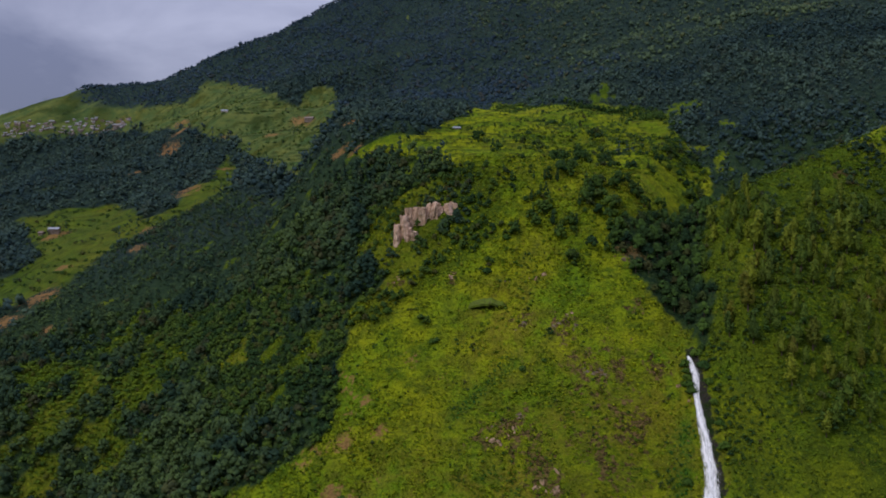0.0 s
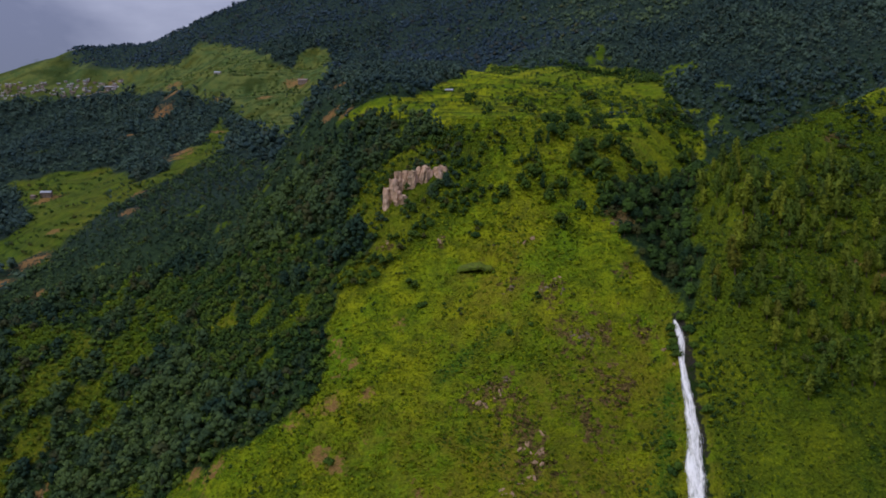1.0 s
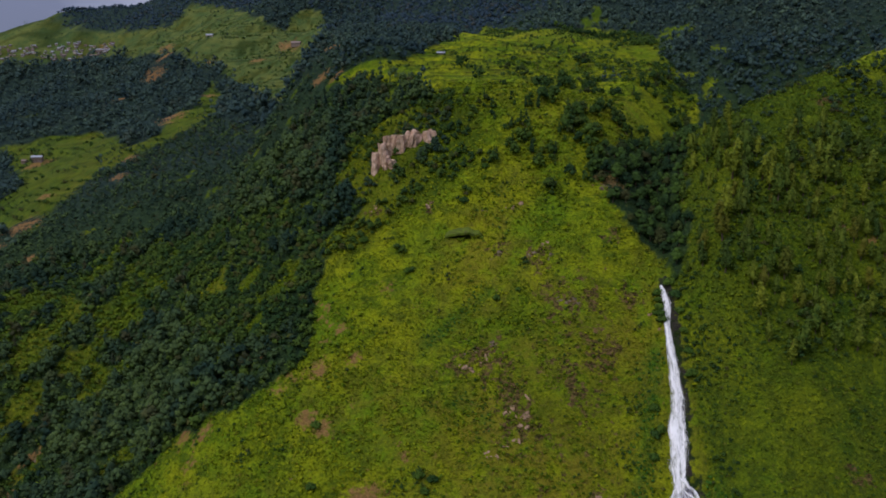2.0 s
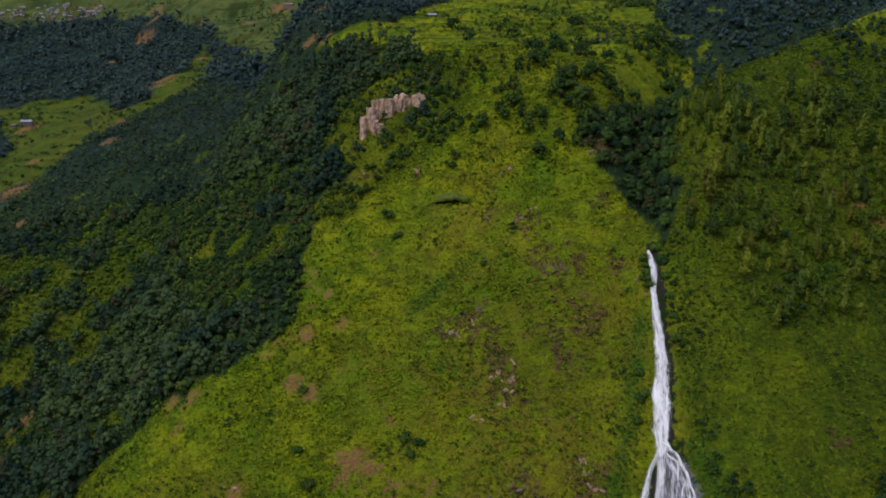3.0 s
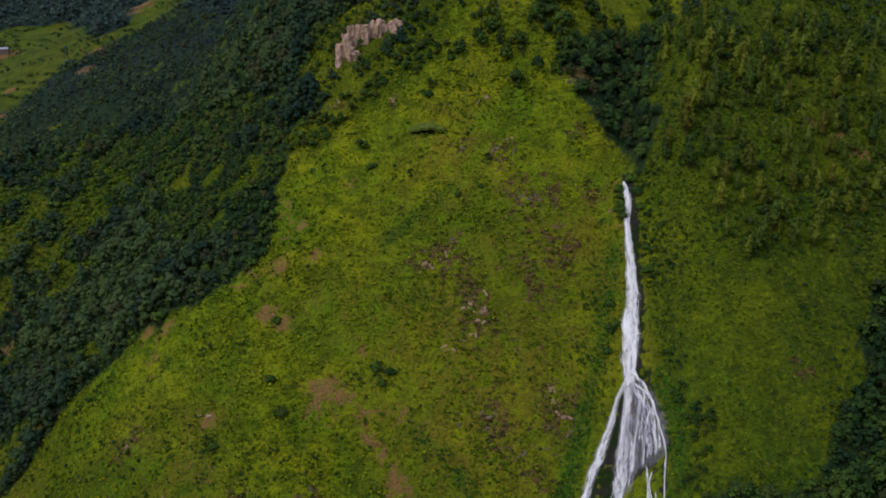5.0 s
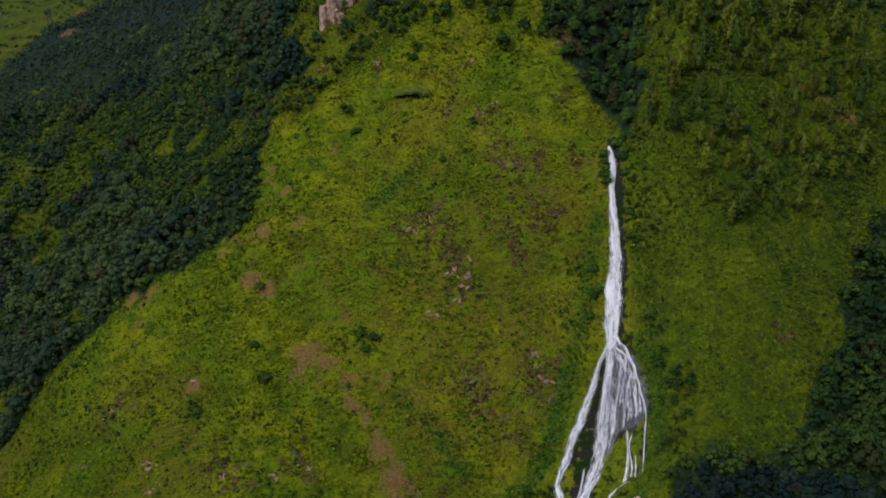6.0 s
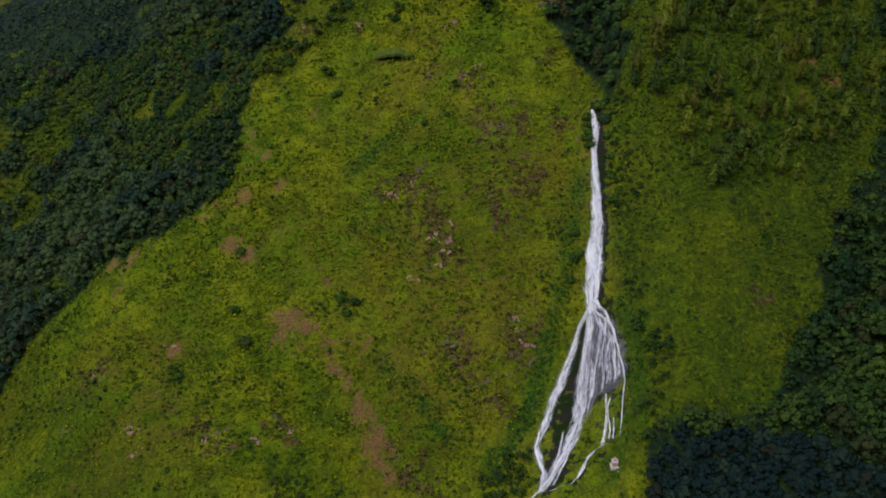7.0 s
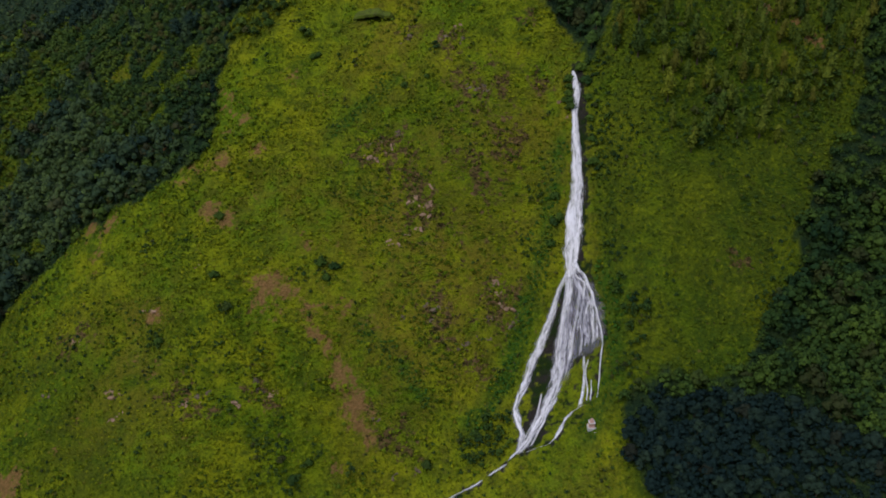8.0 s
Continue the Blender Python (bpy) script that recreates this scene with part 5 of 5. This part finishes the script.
# ---- water ----
def ribbon(name, stops, material, seed, across=13, step=0.8, ragged=0.07, taper=1.6):
    """A band of water that runs down the ground through stops (x, y, width, lift)."""
    r = rng_of(seed)
    p = np.array(stops, float)
    d = np.concatenate([[0], np.cumsum(np.hypot(np.diff(p[:, 0]), np.diff(p[:, 1])))])
    n = max(6, int(d[-1] / step * 1.5))
    s = np.linspace(0, d[-1], n)
    x, y, w, lift = (np.interp(s, d, p[:, k]) for k in range(4))
    soft = np.array([0.25, 0.5, 0.25])
    for k in (x, w):
        k[1:-1] = np.convolve(k, soft, "valid")
    x = x + 0.18 * grain(s, s * 0 + seed, 3.0, seed)
    u = np.linspace(-1, 1, across)
    left = 1 + ragged * 2 * grain(s, s * 0 + 3, 1.7, seed + 1)
    right = 1 + ragged * 2 * grain(s, s * 0 + 9, 1.7, seed + 2)
    side = np.where(u[None] < 0, left[:, None], right[:, None]) * u[None] * w[:, None] * 0.5
    gx, gy = x[:, None] + side, np.repeat(y[:, None], across, 1)
    base = land(x, y)[:, None] * 0.75 + land(gx, gy) * 0.25
    rib = 0.16 * grain(gx * 2.2, gy * 0.25, 1.0, seed + 5)
    z = base + lift[:, None] * (1 - 0.55 * u[None] ** 2) + rib
    z = np.maximum(z, land(gx, gy) + 0.10)
    drop = np.concatenate([[0], np.cumsum(np.hypot(np.diff(s), np.diff(z[:, across // 2])))])
    v = np.stack([gx, gy, z], axis=2).reshape(-1, 3)
    i = (np.arange(n - 1)[:, None] * across + np.arange(across - 1)[None]).ravel()
    f = np.stack([i, i + across, i + across + 1, i + 1], axis=1)
    me = plain_mesh(name, v, f, material, smooth=True)
    fade = np.clip(1 - np.minimum(s - s[0], (s[-1] - s) * 1.6 / taper) / 1.6, 0, 1)
    me.attributes.new("edge", "FLOAT", "POINT").data.foreach_set("value", np.maximum(np.abs(u)[None] ** 3, fade[:, None]).astype(np.float32).ravel())
    uv = me.uv_layers.new(name="flow")
    flat = np.stack([(u[None] * w.mean() * 0.5 + 0.25 * side + 20 * seed).ravel(), np.repeat(drop, across)], axis=1)
    uv.data.foreach_set("uv", flat[f.ravel()].astype(np.float32).ravel())
    return me


fall = tagged(new("waterfall"), "tall white waterfall that fans out over dark wet rock", "waterfall")
part("upper_fall", ribbon("upper_fall", [(101.6, 299.5, 1.0, 0.6), (101.6, 295.3, 3.3, 1.0), (101.7, 291.0, 3.9, 1.2), (101.2, 286.7, 3.4, 1.3), (100.2, 283.8, 2.9, 1.4), (99.8, 277.8, 4.0, 1.6),
                                         (99.8, 271.7, 4.6, 1.8), (99.5, 266.5, 5.2, 2.0), (98.6, 262.2, 7.6, 2.0), (97.5, 258.3, 8.8, 2.0), (96.6, 254.0, 9.2, 1.9), (96.0, 250.0, 8.2, 1.6),
                                         (95.6, 247.3, 6.0, 1.3), (95.1, 245.4, 5.4, 1.2), (94.9, 243.0, 5.6, 1.1)], WATER_UPPER, 1), fall)
part("side_strand", ribbon("side_strand", [(95.2, 247.6, 2.2, 1.2), (93.8, 245.8, 2.2, 1.1), (91.7, 244.5, 2.6, 1.0), (89.8, 242.5, 3.2, 1.0), (87.8, 239.5, 4.2, 1.0), (84.7, 236.2, 5.1, 1.0), (81.5, 232.5, 5.5, 1.0), (78.8, 229.0, 4.7, 1.0),
                                           (76.5, 224.9, 3.9, 0.9), (74.3, 221.0, 3.4, 0.8), (72.9, 218.8, 3.7, 0.8), (73.5, 215.0, 3.5, 0.7), (74.6, 210.2, 2.4, 0.6), (73.6, 206.4, 2.9, 0.6), (71.5, 203.5, 1.6, 0.5)],
                           WATER_FULL, 2, ragged=0.12), fall, "strand of white water at the edge of the fan")
part("middle_strand", ribbon("middle_strand", [(95.4, 248.4, 4.4, 1.2), (94.9, 245.6, 4.2, 1.2), (93.9, 241.5, 4.6, 1.2), (92.5, 236.9, 5.5, 1.3), (90.8, 231.4, 6.4, 1.3), (89.2, 226.6, 6.6, 1.2), (88.1, 222.2, 6.2, 1.1), (85.7, 217.6, 6.6, 1.1),
                                               (82.6, 213.7, 6.2, 1.0), (78.6, 209.6, 6.1, 0.9), (75.3, 206.0, 4.9, 0.7), (71.3, 203.0, 2.4, 0.6)], WATER_FULL, 3, ragged=0.12), fall)
part("veil", ribbon("veil", [(96.4, 244.6, 3.4, 0.8), (98.2, 239.0, 7.0, 1.0), (99.3, 233.5, 11.0, 1.1), (99.2, 228.5, 12.6, 1.0), (98.4, 225.0, 12.2, 0.9), (97.6, 222.0, 10.0, 0.7)], WATER_THIN, 4, across=25, ragged=0.1, taper=4.0), fall,
     "thin grey veil of spreading water")
part("veil", ribbon("veil", [(94.2, 239.0, 3.0, 0.8), (93.4, 233.0, 5.4, 0.9), (92.7, 228.0, 6.6, 0.9), (91.4, 223.6, 6.0, 0.8), (89.5, 220.0, 3.6, 0.7)], WATER_THIN, 41, across=17, ragged=0.12, taper=4.0), fall)
part("outer_strand", ribbon("outer_strand", [(95.8, 247.6, 2.4, 1.3), (97.4, 244.2, 2.3, 1.2), (99.4, 241.3, 1.9, 1.2), (101.3, 235.8, 1.5, 1.2), (102.2, 231.0, 1.1, 1.2), (103.1, 226.2, 1.1, 1.1), (103.3, 223.0, 1.1, 1.0), (102.0, 218.4, 0.7, 0.7),
                                             (100.8, 213.5, 0.7, 0.5), (99.7, 209.7, 0.6, 0.4)], WATER_THREAD, 5, ragged=0.2), fall)
for n, stops in enumerate([[(95.2, 245.0, 1.4, 1.3), (97.6, 238.8, 1.4, 1.5), (96.3, 235.4, 1.6, 1.5), (94.8, 231.6, 1.8, 1.5), (93.2, 227.0, 1.8, 1.4), (91.4, 222.7, 1.4, 1.2)],
                           [(101.4, 235.6, 1.0, 1.4), (99.2, 233.6, 1.4, 1.5), (97.7, 229.9, 1.6, 1.5), (96.4, 225.5, 1.3, 1.4), (95.0, 222.5, 1.0, 1.1)],
                           [(95.8, 244.8, 1.2, 1.4), (99.0, 239.6, 1.4, 1.6), (98.3, 236.1, 1.2, 1.6), (96.4, 232.0, 1.2, 1.5), (95.3, 228.7, 0.9, 1.4)],
                           [(100.9, 236.2, 1.0, 1.4), (101.0, 230.4, 1.2, 1.4), (100.4, 225.0, 1.1, 1.2), (99.6, 222.0, 0.8, 0.9)]]):
    part("fan_streak", ribbon("fan_streak", stops, WATER_THREAD, 20 + n, ragged=0.25, taper=3.0), fall)
part("braid", ribbon("braid", [(85.1, 215.6, 1.0, 0.8), (82.1, 211.5, 1.3, 0.7), (78.8, 206.7, 1.2, 0.6), (76.0, 203.6, 1.4, 0.5)], WATER_THREAD, 14, ragged=0.3, taper=2.0), fall)
part("braid", ribbon("braid", [(83.0, 221.0, 0.7, 0.7), (82.3, 219.5, 0.7, 0.7), (80.1, 214.3, 0.9, 0.6), (77.2, 209.4, 1.1, 0.5)], WATER_THREAD, 15, ragged=0.3, taper=2.0), fall)
part("thin_trickle", ribbon("thin_trickle", [(97.1, 224.5, 0.9, 0.7), (97.0, 220.5, 1.5, 0.6), (96.1, 216.6, 1.3, 0.5), (95.2, 213.2, 1.6, 0.5), (94.0, 210.0, 2.4, 0.5)], WATER_THREAD, 7, ragged=0.3), fall)
part("thin_trickle", ribbon("thin_trickle", [(99.1, 222.5, 0.7, 0.6), (97.1, 219.8, 0.7, 0.5), (97.3, 214.3, 0.7, 0.45), (96.4, 210.7, 0.8, 0.4)], WATER_THREAD, 8, ragged=0.3), fall)
part("thin_trickle", ribbon("thin_trickle", [(99.0, 217.5, 0.6, 0.5), (98.3, 213.7, 0.7, 0.45), (97.6, 210.1, 0.7, 0.4)], WATER_THREAD, 16, ragged=0.3), fall)
part("foot_strand", ribbon("foot_strand", [(96.8, 210.9, 1.0, 0.5), (91.5, 210.4, 1.4, 0.5), (89.6, 209.0, 2.0, 0.5), (87.1, 206.3, 1.8, 0.5), (84.9, 204.1, 1.3, 0.45), (82.9, 203.2, 1.0, 0.4), (78.8, 203.6, 1.2, 0.4), (74.0, 203.3, 1.6, 0.5)],
                           WATER_THREAD, 9, ragged=0.3), fall)
stream = tagged(new("stream"), "white mountain stream running from the foot of the fall", "stream")
part("rapid", ribbon("rapid", [(75.0, 205.0, 3.0, 0.8), (72.0, 203.8, 2.8, 0.8), (68.6, 201.8, 1.2, 0.7)], WATER_FULL, 10, ragged=0.3), stream)
part("rapid", ribbon("rapid", [(69.2, 201.6, 1.2, 0.8), (66.2, 200.4, 2.4, 0.9), (64.0, 199.8, 2.4, 0.9), (61.0, 198.9, 1.2, 0.8)], WATER_FULL, 11, ragged=0.3), stream)
part("rapid", ribbon("rapid", [(60.2, 198.5, 1.2, 0.8), (55.5, 196.8, 2.5, 0.9), (50.7, 196.1, 2.4, 0.9), (46.5, 195.4, 2.2, 0.9), (40, 193.6, 2.2, 0.8)], WATER_FULL, 12, ragged=0.3), stream)


# ---- buildings ----
def block(wide, deep, low, high, taper=0.0):
    w, d = wide / 2, deep / 2
    v = [(-w, -d, low), (w, -d, low), (w, d, low), (-w, d, low)]
    v += [(a * (1 - taper), b * (1 - taper), high) for a, b, c in v]
    return np.array(v), np.array([(0, 1, 5, 4), (1, 2, 6, 5), (2, 3, 7, 6), (3, 0, 4, 7), (4, 5, 6, 7), (3, 2, 1, 0)])


def gable(wide, deep, low, rise, eaves=0.5, thick=0.18):
    """A ridged roof of two slabs with eaves."""
    w, d = wide / 2 + eaves, deep / 2 + eaves
    v = []
    for x in (-w, w):
        v += [(x, -d, low - 0.2), (x, 0, low + rise), (x, d, low - 0.2), (x, -d, low - 0.2 + thick), (x, 0, low + rise + thick), (x, d, low - 0.2 + thick)]
    f = [(0, 1, 7, 6), (1, 2, 8, 7), (3, 9, 10, 4), (4, 10, 11, 5), (0, 6, 9, 3), (2, 5, 11, 8), (0, 3, 4, 1), (1, 4, 5, 2), (6, 7, 10, 9), (7, 8, 11, 10)]
    return np.array(v), np.array(f)


def house(name, x, y, wide, deep, high, turn, wall, roof, label, group=""):
    top = tagged(new(name), label, "house", group)
    top.matrix_world = pose(x, y, float(land(x, y)) - 0.3, 0, 0, turn)
    part("wall", plain_mesh("wall", *block(wide, deep, -2.0, high), wall), top)
    part("roof", plain_mesh("roof", *gable(wide, deep, high, deep * 0.28), roof), top)
    for k, u in enumerate((-0.3, 0.0, 0.3)):
        v, f = block(1.0, 0.12, 0.0 if k == 1 else 1.0, 2.0)
        ob = part("door" if k == 1 else "window", plain_mesh("opening", v, f, TIMBER), top)
        ob.location = (u * wide, -deep / 2 - 0.02, 0.15)
    return top


house("farmhouse", -402, 752, 10, 6, 4.2, 8, WALL_MUD, ROOF_TIN, "small mud-walled farmhouse with a pale tin roof among fields")
house("farm_shed", -418, 757, 5, 4, 2.6, -12, WALL_MUD, ROOF_RUST, "low shed beside the farmhouse")
house("field_hut", 10, 536, 5.0, 3.4, 1.9, 4, TIMBER, ROOF_TIN, "small hut with a white tin roof on the terraces")
house("roadside_house", -330, 1108, 9, 6, 4, 10, WALL_PALE, ROOF_TIN, "pale house by the road on the far slope")
house("roadside_house", -188, 1030, 12, 7, 4, -5, WALL_MUD, ROOF_RUST, "long low house on a bare cut in the far slope")
r_v = rng_of(9)
for n in range(140):
    t = r_v.uniform(0, 1)
    east = n % 5 < 3
    x = (-655 + 118 * t if east else -770 + 95 * t) + r_v.uniform(-6, 6)
    y = (1258 - 16 * t if east else 1262) + r_v.uniform(-12, 22)
    pale = r_v.uniform() < 0.62
    house("village_house", x, y, r_v.uniform(2.6, 5.4), r_v.uniform(2.4, 3.6), r_v.uniform(1.4, 2.4), r_v.uniform(-25, 25), WALL_PALE if r_v.uniform() < 0.35 else WALL_MUD, ROOF_TIN if pale else ROOF_RUST,
          "village house with a pale tin roof" if pale else "village house with a dull brown roof", "houses of the village")
house("village_hall", -552, 1250, 24, 5, 2.4, 2, WALL_MUD, ROOF_TIN, "long low pale-roofed building at the edge of the village")

shrine = tagged(new("shrine"), "small pink and white shrine beside the foot of the waterfall", "shrine")
shrine.location, shrine.scale = (97, 204, float(land(97, 204)) - 0.2), (0.75, 0.75, 0.75)
part("plinth", plain_mesh("plinth", *block(3.6, 3.4, -1.5, 0.7), PAINT_WHITE), shrine)
part("body", plain_mesh("body", *block(2.4, 2.4, 0.7, 2.9), PAINT_PINK), shrine)
part("cornice", plain_mesh("cornice", *block(2.8, 2.8, 2.9, 3.2), PAINT_WHITE), shrine)
part("roof", plain_mesh("spire", *block(2.0, 2.0, 3.2, 5.0, 0.75), PAINT_PINK), shrine)
step_slab = part("forecourt_slab", plain_mesh("forecourt_slab", *block(2.8, 1.8, -1.2, 0.35), PAINT_WHITE), shrine, "pale stone slab in front of the shrine")
step_slab.location = (2.2, -2.2, -0.9)
